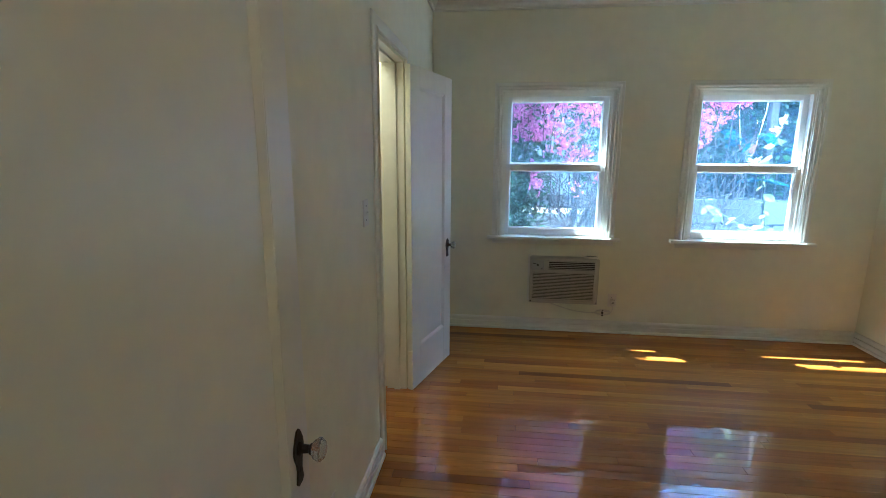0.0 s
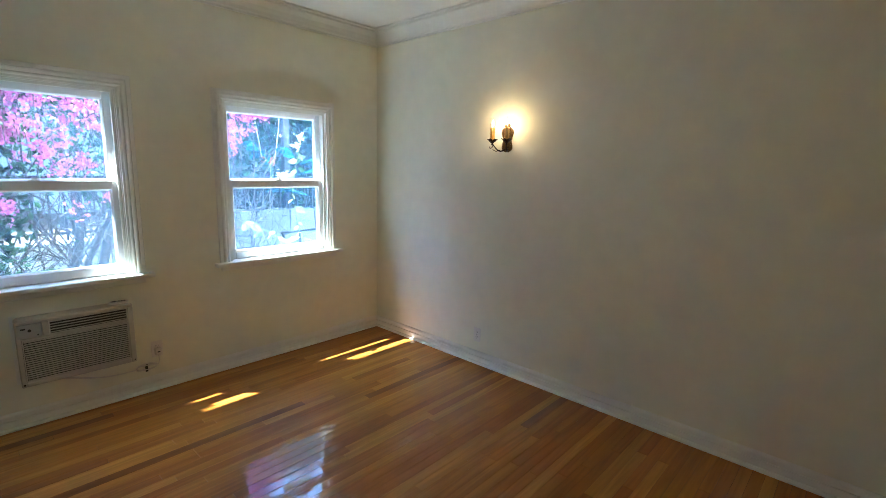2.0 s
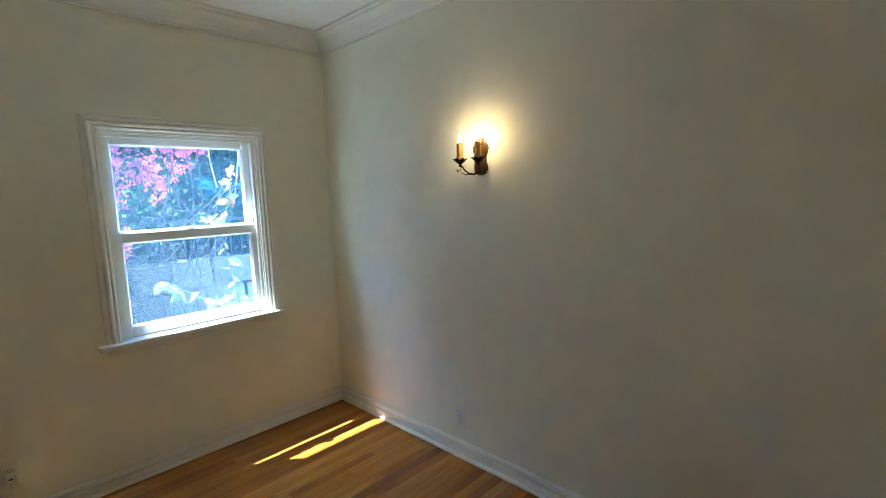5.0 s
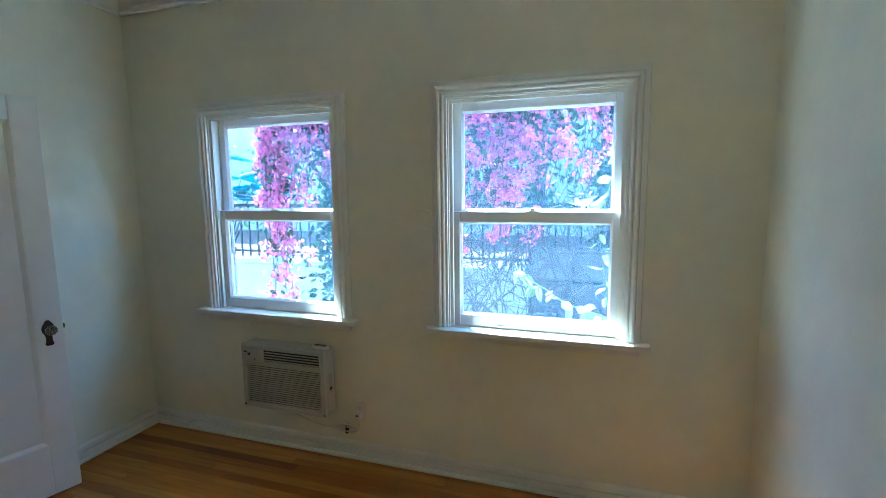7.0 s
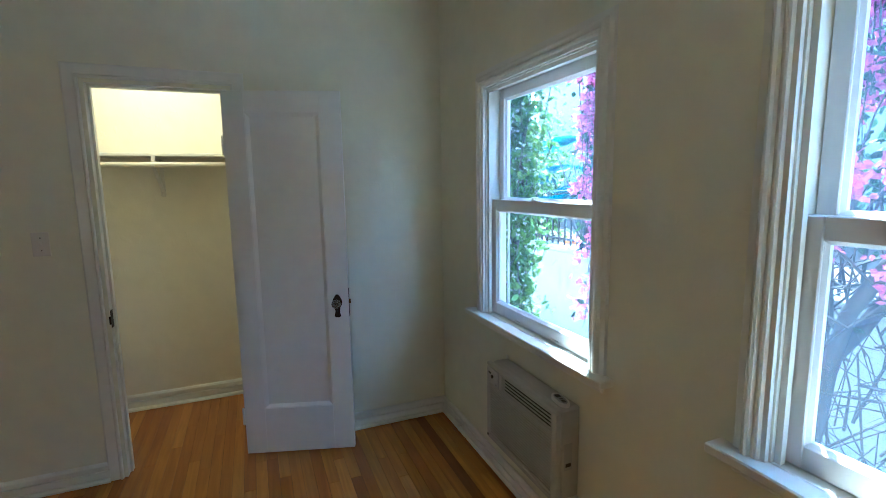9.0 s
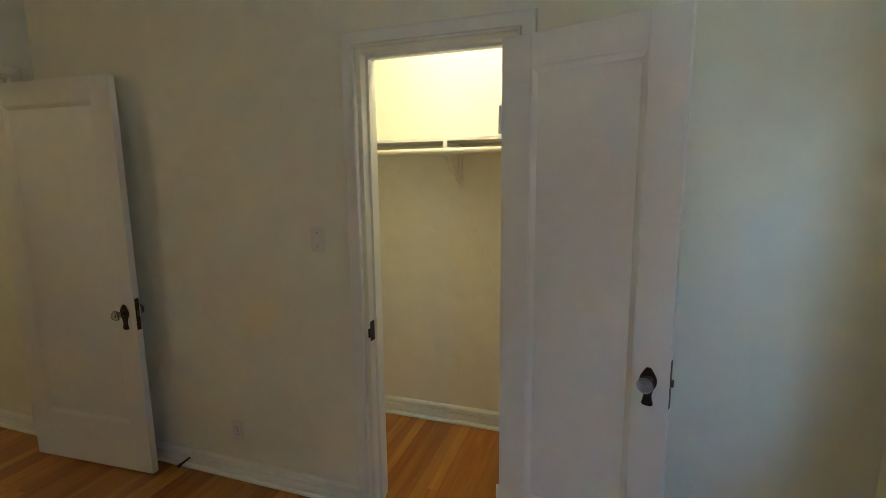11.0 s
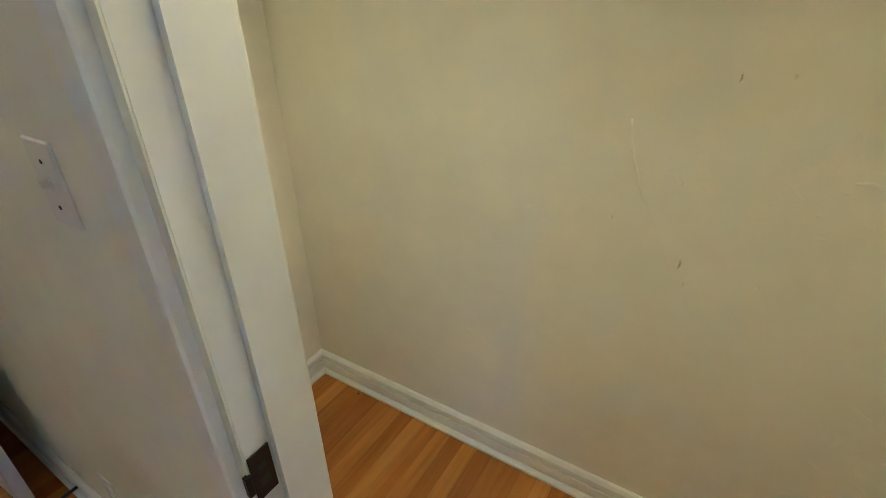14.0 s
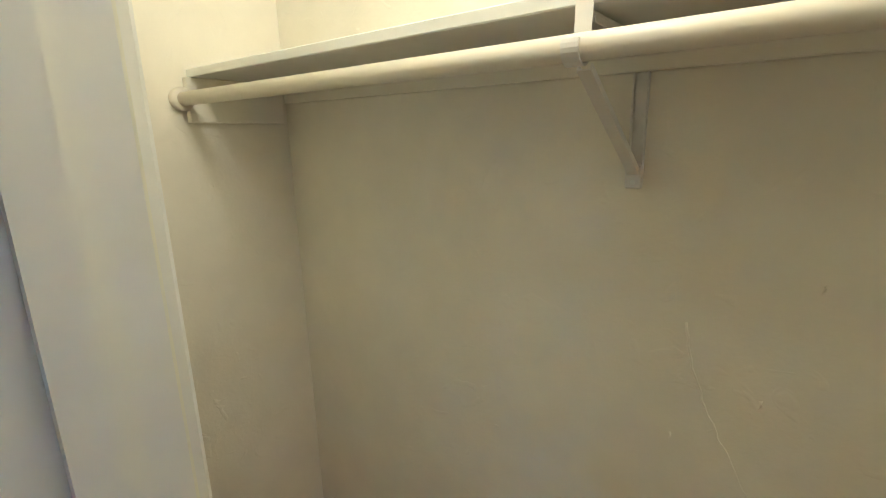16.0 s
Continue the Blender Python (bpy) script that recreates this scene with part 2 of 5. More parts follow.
EARTH = material("garden_earth", (0.10, 0.075, 0.05), 0.95, vary=0.35, grain=22, blotch=1.5, bump=0.8, bump_scale=18, distance=0.03)
FENCE = material("fence_iron", (0.035, 0.035, 0.04), 0.5, 0.4, vary=0.2)
CLAY = material("terracotta", (0.45, 0.17, 0.08), 0.8, vary=0.15)
BARK = material("vine_bark", (0.11, 0.10, 0.095), 0.9, vary=0.3, grain=50, bump=0.5, bump_scale=80, distance=0.005)
LEAF = foliage("vine_leaf", (0.050, 0.095, 0.045), 0.6)
LEAF_BRIGHT = foliage("bright_leaf", (0.16, 0.27, 0.07), 0.4, 0.5)
# paler leaf colour with the sunlight on the creeper painted in
LEAF_SUN = foliage("sunlit_leaf", (0.34, 0.40, 0.16), 0.3, 0.6)
LEAF_BLUE = foliage("palm_leaf", (0.04, 0.16, 0.19), 0.4)
PINK = foliage("bougainvillea_bract", (0.78, 0.25, 0.50), 0.3, 0.5)
WHITE_PETAL = foliage("jasmine_petal", (0.75, 0.75, 0.68), 0.15, 0.4)
ORANGE = material("orange_fruit", (0.7, 0.22, 0.04), 0.5)


# ---- mesh helpers ----
def mesh_object(name, bm, mat, smooth=False):
    data = bpy.data.meshes.new(name)
    bm.normal_update()
    bm.to_mesh(data)
    bm.free()
    data.materials.append(mat)
    if smooth:
        for p in data.polygons:
            p.use_smooth = True
    return new(name, data)


def part(name, bm, mat, parent, label="", smooth=False):
    ob = mesh_object(name, bm, mat, smooth)
    ob.parent = parent
    return tagged(ob, label)


def structure(name, bm, mat, label, category, smooth=False):
    return tagged(mesh_object(name, bm, mat, smooth), label, category, kind="structure")


def thing(name, m, label, category, group="", kind=""):
    ob = new(name)
    ob.empty_display_size = 0.1
    ob.matrix_world = m
    return tagged(ob, label, category, group, kind)


def box(bm, a, b, bevel=0.0, segments=1):
    lo, hi = [min(p, q) for p, q in zip(a, b)], [max(p, q) for p, q in zip(a, b)]
    made = bmesh.ops.create_cube(bm, size=1, matrix=Matrix.LocRotScale([(p + q) / 2 for p, q in zip(lo, hi)], None, [q - p for p, q in zip(lo, hi)]))
    if bevel:
        edges = list({e for v in made["verts"] for e in v.link_edges})
        bmesh.ops.bevel(bm, geom=edges, offset=bevel, segments=segments, affect="EDGES", profile=0.5)
    return bm


def boxes(*pairs, bevel=0.0):
    bm = bmesh.new()
    for a, b in pairs:
        box(bm, a, b, bevel)
    return bm


def rod(bm, a, b, r0, r1=None, n=12):
    a, b = Vector(a), Vector(b)
    turn = (b - a).to_track_quat("Z", "Y").to_matrix().to_4x4()
    bmesh.ops.create_cone(bm, cap_ends=True, segments=n, radius1=r0, radius2=r0 if r1 is None else r1, depth=(b - a).length, matrix=Matrix.Translation((a + b) / 2) @ turn)
    return bm


def tube(bm, pts, r, n=8, taper=1.0):
    """A round tube along points."""
    pts = [Vector(p) for p in pts]
    rings = []
    for i, p in enumerate(pts):
        d = (pts[min(i + 1, len(pts) - 1)] - pts[max(i - 1, 0)]).normalized()
        q = d.to_track_quat("Z", "Y")
        rr = r * (1 + (taper - 1) * i / (len(pts) - 1))
        rings.append([bm.verts.new(p + q @ Vector((rr * math.cos(2 * math.pi * k / n), rr * math.sin(2 * math.pi * k / n), 0))) for k in range(n)])
    for a, b in zip(rings, rings[1:]):
        for k in range(n):
            bm.faces.new((a[k], a[(k + 1) % n], b[(k + 1) % n], b[k]))
    bm.faces.new(rings[0][::-1])
    bm.faces.new(rings[-1])
    return bm


def lathe(bm, profile, m=Matrix(), n=20):
    """Turns (radius, height) pairs round the local z axis."""
    rings = []
    for r, h in profile:
        rings.append([bm.verts.new(m @ Vector((r * math.cos(2 * math.pi * k / n), r * math.sin(2 * math.pi * k / n), h))) for k in range(n)])
    for a, b in zip(rings, rings[1:]):
        for k in range(n):
            bm.faces.new((a[k], a[(k + 1) % n], b[(k + 1) % n], b[k]))
    bm.faces.new(rings[0][::-1])
    bm.faces.new(rings[-1])
    return bm


def prism(bm, profile, m, length):
    """Extrudes a closed profile of local (x, y) along local z by length."""
    rings = [[bm.verts.new(m @ Vector((u, v, h))) for u, v in profile] for h in (0, length)]
    k = len(profile)
    for i in range(k):
        bm.faces.new((rings[0][i], rings[0][(i + 1) % k], rings[1][(i + 1) % k], rings[1][i]))
    bm.faces.new(rings[0][::-1])
    bm.faces.new(rings[1])
    bmesh.ops.recalc_face_normals(bm, faces=bm.faces)
    return bm


def casing(bm, x0, x1, z0, z1, profile, place):
    """A mitred moulding up, over and down an opening. profile: (out from the opening, proud of the wall). place(u, proud, z) gives the point."""
    rings = []
    for cx, cz, sx, sz in ((x0, z0, -1, 0), (x0, z1, -1, 1), (x1, z1, 1, 1), (x1, z0, 1, 0)):
        rings.append([bm.verts.new(place(cx + sx * a, d, cz + sz * a)) for a, d in profile])
    k = len(profile)
    for a, b in zip(rings, rings[1:]):
        for i in range(k):
            bm.faces.new((a[i], a[(i + 1) % k], b[(i + 1) % k], b[i]))
    bm.faces.new(rings[0][::-1])
    bm.faces.new(rings[-1])
    bmesh.ops.recalc_face_normals(bm, faces=bm.faces)
    return bm


def ring_frame(bm, x0, x1, z0, z1, profile, place):
    """A mitred closed frame; profile: (inwards from the outer edge, depth)."""
    rings = []
    for cx, cz, sx, sz in ((x0, z0, 1, 1), (x0, z1, 1, -1), (x1, z1, -1, -1), (x1, z0, -1, 1)):
        rings.append([bm.verts.new(place(cx + sx * a, d, cz + sz * a)) for a, d in profile])
    k = len(profile)
    for j in range(4):
        a, b = rings[j], rings[(j + 1) % 4]
        for i in range(k):
            bm.faces.new((a[i], a[(i + 1) % k], b[(i + 1) % k], b[i]))
    bmesh.ops.recalc_face_normals(bm, faces=bm.faces)
    return bm


# ---- the shell ----
XW, XE, YN, YS, ZC = -0.295, 3.185, 4.0, 0.24, 2.74
WALL_T = 0.13
OUT = 0.13                                # outer wall
W1, W2 = 0.721, 2.210                      # window middles
OPEN_H, OPEN_LO, OPEN_HI = 0.435, 0.815, 2.005  # rough opening, half width and heights
CS, CN, CTOP = 2.178, 2.797, 2.02           # closet opening
CB, CSOUTH, CNORTH = -1.155, 1.332, 3.35    # closet back, ends
EX0, EX1, ETOP = -0.168, 0.665, 2.03       # entry opening
HX, HCORNER, HFAR = -0.257, -1.17, -2.38   # hall west wall, its corner, far wall
HEAST, HWEST = 1.25, -2.0

structure("wall_north", boxes(
    ((XW - WALL_T, YN, -0.3), (W1 - OPEN_H, YN + OUT, 3.0)),
    ((W1 + OPEN_H, YN, -0.3), (W2 - OPEN_H, YN + OUT, 3.0)),
    ((W2 + OPEN_H, YN, -0.3), (XE + OUT, YN + OUT, 3.0)),
    ((W1 - OPEN_H, YN, -0.3), (W1 + OPEN_H, YN + OUT, OPEN_LO)), ((W2 - OPEN_H, YN, -0.3), (W2 + OPEN_H, YN + OUT, OPEN_LO)),
    ((W1 - OPEN_H, YN, OPEN_HI), (W1 + OPEN_H, YN + OUT, 3.0)), ((W2 - OPEN_H, YN, OPEN_HI), (W2 + OPEN_H, YN + OUT, 3.0))),
    WALL, "off-white plaster wall with two sash windows", "wall")
structure("wall_east", boxes(((XE, YS - WALL_T, -0.3), (XE + OUT, YN, 3.0))), WALL, "off-white plaster wall with uneven trowel marks", "wall")
structure("wall_west", boxes(
    ((XW - WALL_T, YS, -0.3), (XW, CS, 3.0)), ((XW - WALL_T, CN, -0.3), (XW, YN, 3.0)), ((XW - WALL_T, CS, CTOP), (XW, CN, 3.0))),
    WALL, "off-white plaster wall with a closet opening", "wall")
structure("wall_south", boxes(
    ((XW - WALL_T, YS - WALL_T, -0.3), (EX0, YS, 3.0)), ((EX1, YS - WALL_T, -0.3), (XE, YS, 3.0)), ((EX0, YS - WALL_T, ETOP), (EX1, YS, 3.0))),
    WALL, "off-white plaster wall with the entry opening", "wall")
structure("closet_wall_back", boxes(((CB - 0.1, CSOUTH - 0.1, -0.3), (CB, CNORTH + 0.1, 3.0))), CLOSET, "cream plaster closet back wall with cracks", "wall")
structure("closet_wall_south", boxes(((CB, CSOUTH - 0.1, -0.3), (XW - WALL_T, CSOUTH, 3.0))), CLOSET, "cream plaster closet end wall", "wall")
structure("closet_wall_north", boxes(((CB, CNORTH, -0.3), (XW - WALL_T, CNORTH + 0.1, 3.0))), CLOSET, "cream plaster closet end wall", "wall")
structure("hall_wall_west", boxes(((HX - 0.15, HCORNER, -0.3), (HX, YS - WALL_T, 3.0))), WALL, "off-white plaster hall wall ending in a corner", "wall")
structure("hall_wall_return", boxes(((HWEST, HCORNER, -0.3), (HX - 0.15, HCORNER + 0.12, 3.0))), WALL, "off-white plaster hall wall", "wall")
structure("hall_wall_far", boxes(((HWEST, HFAR - 0.12, -0.3), (HEAST, HFAR, 3.0))), WALL, "off-white plaster wall at the end of the hall", "wall")
structure("hall_wall_east", boxes(((HEAST, HFAR - 0.12, -0.3), (HEAST + 0.12, YS - WALL_T, 3.0))), WALL, "off-white plaster hall wall", "wall")
structure("hall_wall_end", boxes(((HWEST - 0.12, HFAR - 0.12, -0.3), (HWEST, HCORNER + 0.12, 3.0))), WALL, "off-white plaster hall wall", "wall")
structure("ceiling", boxes(((XW, YS, ZC), (XE, YN, ZC + 0.1))), CEIL, "plain white plaster ceiling", "ceiling")
structure("closet_ceiling", boxes(((CB, CSOUTH, 2.5), (XW - WALL_T, CNORTH, 2.6))), CEIL, "plain white closet ceiling", "ceiling")
structure("hall_ceiling", boxes(((HWEST, HFAR, 2.6), (HEAST, YS - WALL_T, 2.7))), CEIL, "plain white hall ceiling", "ceiling")
structure("roof", boxes(((HWEST - 0.3, HFAR - 0.3, 3.0), (XE + 0.8, YN + EAVE, 3.12))), STUCCO, "plain flat roof slab with overhanging eave", "roof")
structure("floor", boxes(((HWEST, HFAR - 0.1, -0.1), (XE + 0.1, YN + 0.1, -0.012))), JOINT, "amber varnished oak strip floor, narrow boards", "floor")
FLOOR = bpy.data.objects["floor"]

# crown moulding: cove with two beads
crown = [(0, 0), (0.012, 0), (0.012, 0.012), (0.022, 0.02), (0.028, 0.04), (0.045, 0.068), (0.07, 0.09), (0.085, 0.098), (0.085, 0.112), (0.1, 0.118), (0.1, 0.13), (0, 0.13)]
def crown_run(name, a, b, inward):
    """A length of crown moulding under the ceiling from a to b."""
    a, b, n = Vector((*a, ZC - 0.13)), Vector((*b, ZC - 0.13)), Vector((*inward, 0))
    d = (b - a).normalized()
    m = Matrix(((n.x, 0, d.x, a.x), (n.y, 0, d.y, a.y), (0, 1, 0, a.z), (0, 0, 0, 1)))
    structure(name, prism(bmesh.new(), crown, m, (b - a).length), TRIM, "white painted plaster crown moulding with stepped beads", "moulding")
crown_run("crown_north", (XW, YN - 0.001), (XE, YN - 0.001), (0, -1))
crown_run("crown_east", (XE - 0.001, YS), (XE - 0.001, YN - 0.003), (-1, 0))
crown_run("crown_west", (XW + 0.001, YS), (XW + 0.001, YN - 0.003), (1, 0))
crown_run("crown_south", (XW, YS + 0.001), (XE, YS + 0.001), (0, 1))

# baseboard with a bead, a groove and a shoe
base = [(0, 0), (0.026, 0), (0.026, 0.010), (0.019, 0.019), (0.008, 0.020), (0.008, 0.024), (0.014, 0.026), (0.014, 0.060), (0.006, 0.062), (0.006, 0.067), (0.014, 0.069), (0.014, 0.090), (0.008, 0.101), (0.003, 0.105), (0, 0.105)]
def base_run(name, a, b, inward, tall=1.0):
    a, b, n = Vector((*a, 0)), Vector((*b, 0)), Vector((*inward, 0))
    d = (b - a).normalized()
    m = Matrix(((n.x, 0, d.x, a.x), (n.y, 0, d.y, a.y), (0, 1, 0, 0.0005), (0, 0, 0, 1)))
    structure(name, prism(bmesh.new(), [(u, v * tall) for u, v in base], m, (b - a).length), TRIM, "white painted wooden baseboard with a shoe moulding", "baseboard")
base_run("baseboard_north", (XW, YN), (XE, YN), (0, -1))
base_run("baseboard_east", (XE, YS), (XE, YN - 0.002), (-1, 0))
base_run("baseboard_west_1", (XW, YS), (XW, CS - 0.075), (1, 0))
base_run("baseboard_west_2", (XW, CN + 0.075), (XW, YN - 0.002), (1, 0))
base_run("baseboard_south", (EX1 + 0.075, YS), (XE - 0.002, YS), (0, 1))
base_run("baseboard_closet_back", (CB, CSOUTH), (CB, CNORTH), (1, 0), 1.08)
base_run("baseboard_closet_south", (CB + 0.002, CSOUTH), (XW - WALL_T, CSOUTH), (0, 1), 1.08)
base_run("baseboard_closet_north", (CB + 0.002, CNORTH), (XW - WALL_T, CNORTH), (0, -1), 1.08)
base_run("baseboard_closet_east_1", (XW - WALL_T, CSOUTH + 0.002), (XW - WALL_T, CS - 0.03), (-1, 0), 1.08)
base_run("baseboard_closet_east_2", (XW - WALL_T, CN + 0.03), (XW - WALL_T, CNORTH - 0.002), (-1, 0), 1.08)
base_run("baseboard_hall_west", (HX, HCORNER + 0.002), (HX, YS - WALL_T - 0.002), (1, 0))
base_run("baseboard_hall_return", (HWEST, HCORNER), (HX - 0.002, HCORNER), (0, -1))
base_run("baseboard_hall_far", (HWEST, HFAR), (HEAST, HFAR), (0, 1))
base_run("baseboard_hall_east", (HEAST, HFAR + 0.002), (HEAST, YS - WALL_T), (-1, 0))

# opening trims
step = [(0, 0), (0, 0.015), (0.003, 0.019), (0.009, 0.020), (0.013, 0.014), (0.016, 0.011), (0.058, 0.013), (0.063, 0.011), (0.066, 0.006), (0.066, 0)]
def jamb_set(name, u0, u1, top, place, depth):
    """The lining boards, stop and both casings of a doorway. place(u, d, z): d from 0 on the room face, negative into the wall."""
    trim = thing(name, Matrix(), "white painted wooden door casing and jamb", "door frame", kind="structure")
    part("casing", casing(bmesh.new(), u0, u1, 0, top, step, place), TRIM, trim)
    part("casing", casing(bmesh.new(), u0, u1, 0, top, step, lambda u, d, z: place(u, -depth - d, z)), TRIM, trim)
    lining = [(-0.001, -0.003), (-0.001, 0.003 - depth), (-0.019, 0.003 - depth), (-0.019, -0.003)]
    part("jamb", casing(bmesh.new(), u0, u1, 0, top, lining, place), TRIM, trim)
    stop = [(-0.0195, -0.045), (-0.0195, -0.080), (-0.031, -0.080), (-0.031, -0.045)]
    part("stop", casing(bmesh.new(), u0, u1, 0, top, stop, place), TRIM, trim)
    return trim
closet_frame = jamb_set("door_frame_1", CS - 0.018, CN + 0.018, CTOP + 0.018, lambda u, d, z: Vector((XW + d, u, z)), WALL_T)
entry_frame = jamb_set("door_frame_2", EX0 - 0.002, EX1 + 0.018, ETOP + 0.018, lambda u, d, z: Vector((u, YS + d, z)), WALL_T)
# strike plate on the closet jamb
bm = boxes(((XW - 0.040, CS + 0.0015, 0.815), (XW - 0.004, CS + 0.0045, 0.905)), ((XW - 0.004, CS - 0.004, 0.835), (XW + 0.006, CS + 0.0045, 0.875)), bevel=0.001)
part("strike_plate", bm, IRON, closet_frame, "dark bronze strike plate")
part("strike_hole", boxes(((XW - 0.030, CS + 0.0042, 0.838), (XW - 0.014, CS + 0.0052, 0.856)), ((XW - 0.028, CS + 0.0042, 0.870), (XW - 0.016, CS + 0.0052, 0.882))), SLOT, closet_frame)


# ---- windows ----
def sash_window(name, cx):
    win = thing(name, Matrix.Translation((cx, YN, 0)), "white double-hung sash window with stepped casing, closed", "window", kind="structure")
    place = lambda u, d, z: Vector((u, -d, z))
    prof = [(0, -0.004), (0, 0.012), (0.012, 0.013), (0.017, 0.020), (0.023, 0.022), (0.029, 0.020), (0.032, 0.018), (0.037, 0.026), (0.044, 0.029), (0.051, 0.027), (0.056, 0.022), (0.060, 0.012), (0.082, 0.010), (0.086, 0)]
    part("window_frame", casing(bmesh.new(), -0.42, 0.42, 0.832, 1.986, prof, place), TRIM, win, "stepped white wooden casing")
    lining = [(0.015, -0.001), (0.015, -0.122), (-0.006, -0.122), (-0.006, -0.001)]
    part("lining", casing(bmesh.new(), -0.42, 0.42, 0.832, 1.986, lining, place), TRIM, win)
    bead = [(-0.006, -0.012), (-0.006, -0.030), (-0.022, -0.030), (-0.022, -0.012)]
    part("stop_bead", casing(bmesh.new(), -0.42, 0.42, 0.832, 1.986, bead, place), TRIM, win)
    part("window_sill", boxes(((-0.545, -0.062, 0.804), (0.545, 0.002, 0.832)), ((-0.434, 0.001, 0.8155), (0.434, 0.15, 0.832)), bevel=0.004), TRIM, win, "white wooden sill, deep ledge")
    part("apron", boxes(((-0.50, -0.016, 0.765), (0.50, -0.001, 0.8035)), bevel=0.004), TRIM, win)
    # lower sash sits inside, upper outside
    for label, z0, z1, y0, bottom, top in (("lower_sash", 0.834, 1.432, 0.036, 0.06, 0.056), ("upper_sash", 1.378, 1.985, 0.080, 0.056, 0.055)):
        bm = bmesh.new()
        s = 0.045
        for a, b in (((-0.412, y0, z0), (-0.412 + s, y0 + 0.038, z1)), ((0.412 - s, y0, z0), (0.412, y0 + 0.038, z1)),
                     ((-0.412 + s, y0 + 0.0005, z0), (0.412 - s, y0 + 0.0375, z0 + bottom)), ((-0.412 + s, y0 + 0.0005, z1 - top), (0.412 - s, y0 + 0.0375, z1))):
            box(bm, a, b, 0.003)
        sash = part(label, bm, VINYL, win)
        ring = [(0, 0), (0.009, 0.010), (0.009, 0.022), (0, 0.028)]
        part("glazing_bead", ring_frame(bmesh.new(), -0.412 + s - 0.001, 0.412 - s + 0.001, z0 + bottom - 0.001, z1 - top + 0.001, ring, lambda u, d, z, y0=y0: Vector((u, y0 + 0.005 + d, z))), VINYL, sash)
        pane = part("pane", boxes(((-0.412 + s, y0 + 0.018, z0 + bottom), (0.412 - s, y0 + 0.022, z1 - top))), GLASS, sash)
        pane.visible_shadow = False
    rim = [(0, 0), (0.016, 0), (0.016, 0.006), (0, 0.006)]
    screen = part("screen_frame", ring_frame(bmesh.new(), -0.413, 0.413, 0.8325, 1.985, rim, lambda u, d, z: Vector((u, 0.130 + d, z))), VINYL, win, "thin aluminium insect-screen frame")
    part("screen_mesh", boxes(((-0.400, 0.1325, 0.846), (0.400, 0.1330, 1.972))), SCREEN, screen, "fine grey insect mesh")
    bm = boxes(((-0.028, 0.020, 1.4325), (0.028, 0.045, 1.438)), ((-0.012, 0.016, 1.438), (0.012, 0.040, 1.450)), bevel=0.002)
    rod(bm, (0.0, 0.028, 1.444), (0.026, 0.014, 1.444), 0.004, n=8)
    part("sash_lock", bm, PLATE, win, "white sash lock")
    for u in (-0.15, 0.15):
        part("lift_rail", boxes(((u - 0.03, 0.026, 0.842), (u + 0.03, 0.037, 0.850)), bevel=0.002), VINYL, win)
    return win
sash_window("window_1", W1)
sash_window("window_2", W2)


# ---- doors ----
def knob(parent, at, out, along):
    """A cut-glass knob on a long bronze plate. out: away from the leaf; along: up the plate."""
    at, out = Vector(at), Vector(out)
    plate = bmesh.new()
    pts = [(0.011, -0.085), (0.018, -0.078), (0.015, -0.066), (0.012, -0.05), (0.016, -0.03), (0.024, -0.015), (0.027, 0.0), (0.024, 0.015), (0.017, 0.028), (0.011, 0.038), (0.006, 0.044)]
    loop = [(u, v) for u, v in pts] + [(-u, v) for u, v in reversed(pts)]
    side = Vector((0, 0, 1)).cross(out)
    m = Matrix(((side.x, 0, out.x, at.x), (side.y, 0, out.y, at.y), (side.z, 1, out.z, at.z), (0, 0, 0, 1)))
    prism(plate, loop, m, 0.004)
    ob = part("escutcheon", plate, IRON, parent, "dark bronze keyhole plate")
    neck = lathe(bmesh.new(), [(0.016, 0.004), (0.016, 0.008), (0.010, 0.012), (0.009, 0.026), (0.013, 0.030), (0.013, 0.033)], m, 16)
    part("collar", neck, IRON, ob)
    glass = lathe(bmesh.new(), [(0.012, 0.033), (0.020, 0.037), (0.0255, 0.046), (0.0255, 0.052), (0.019, 0.060), (0.010, 0.063)], m, 12)
    part("knob", glass, CRYSTAL, ob, "faceted clear glass knob")
    part("keyhole", boxes((m @ Vector((-0.003, -0.056, 0.0042)), m @ Vector((0.003, -0.044, 0.0048)))), SLOT, ob)


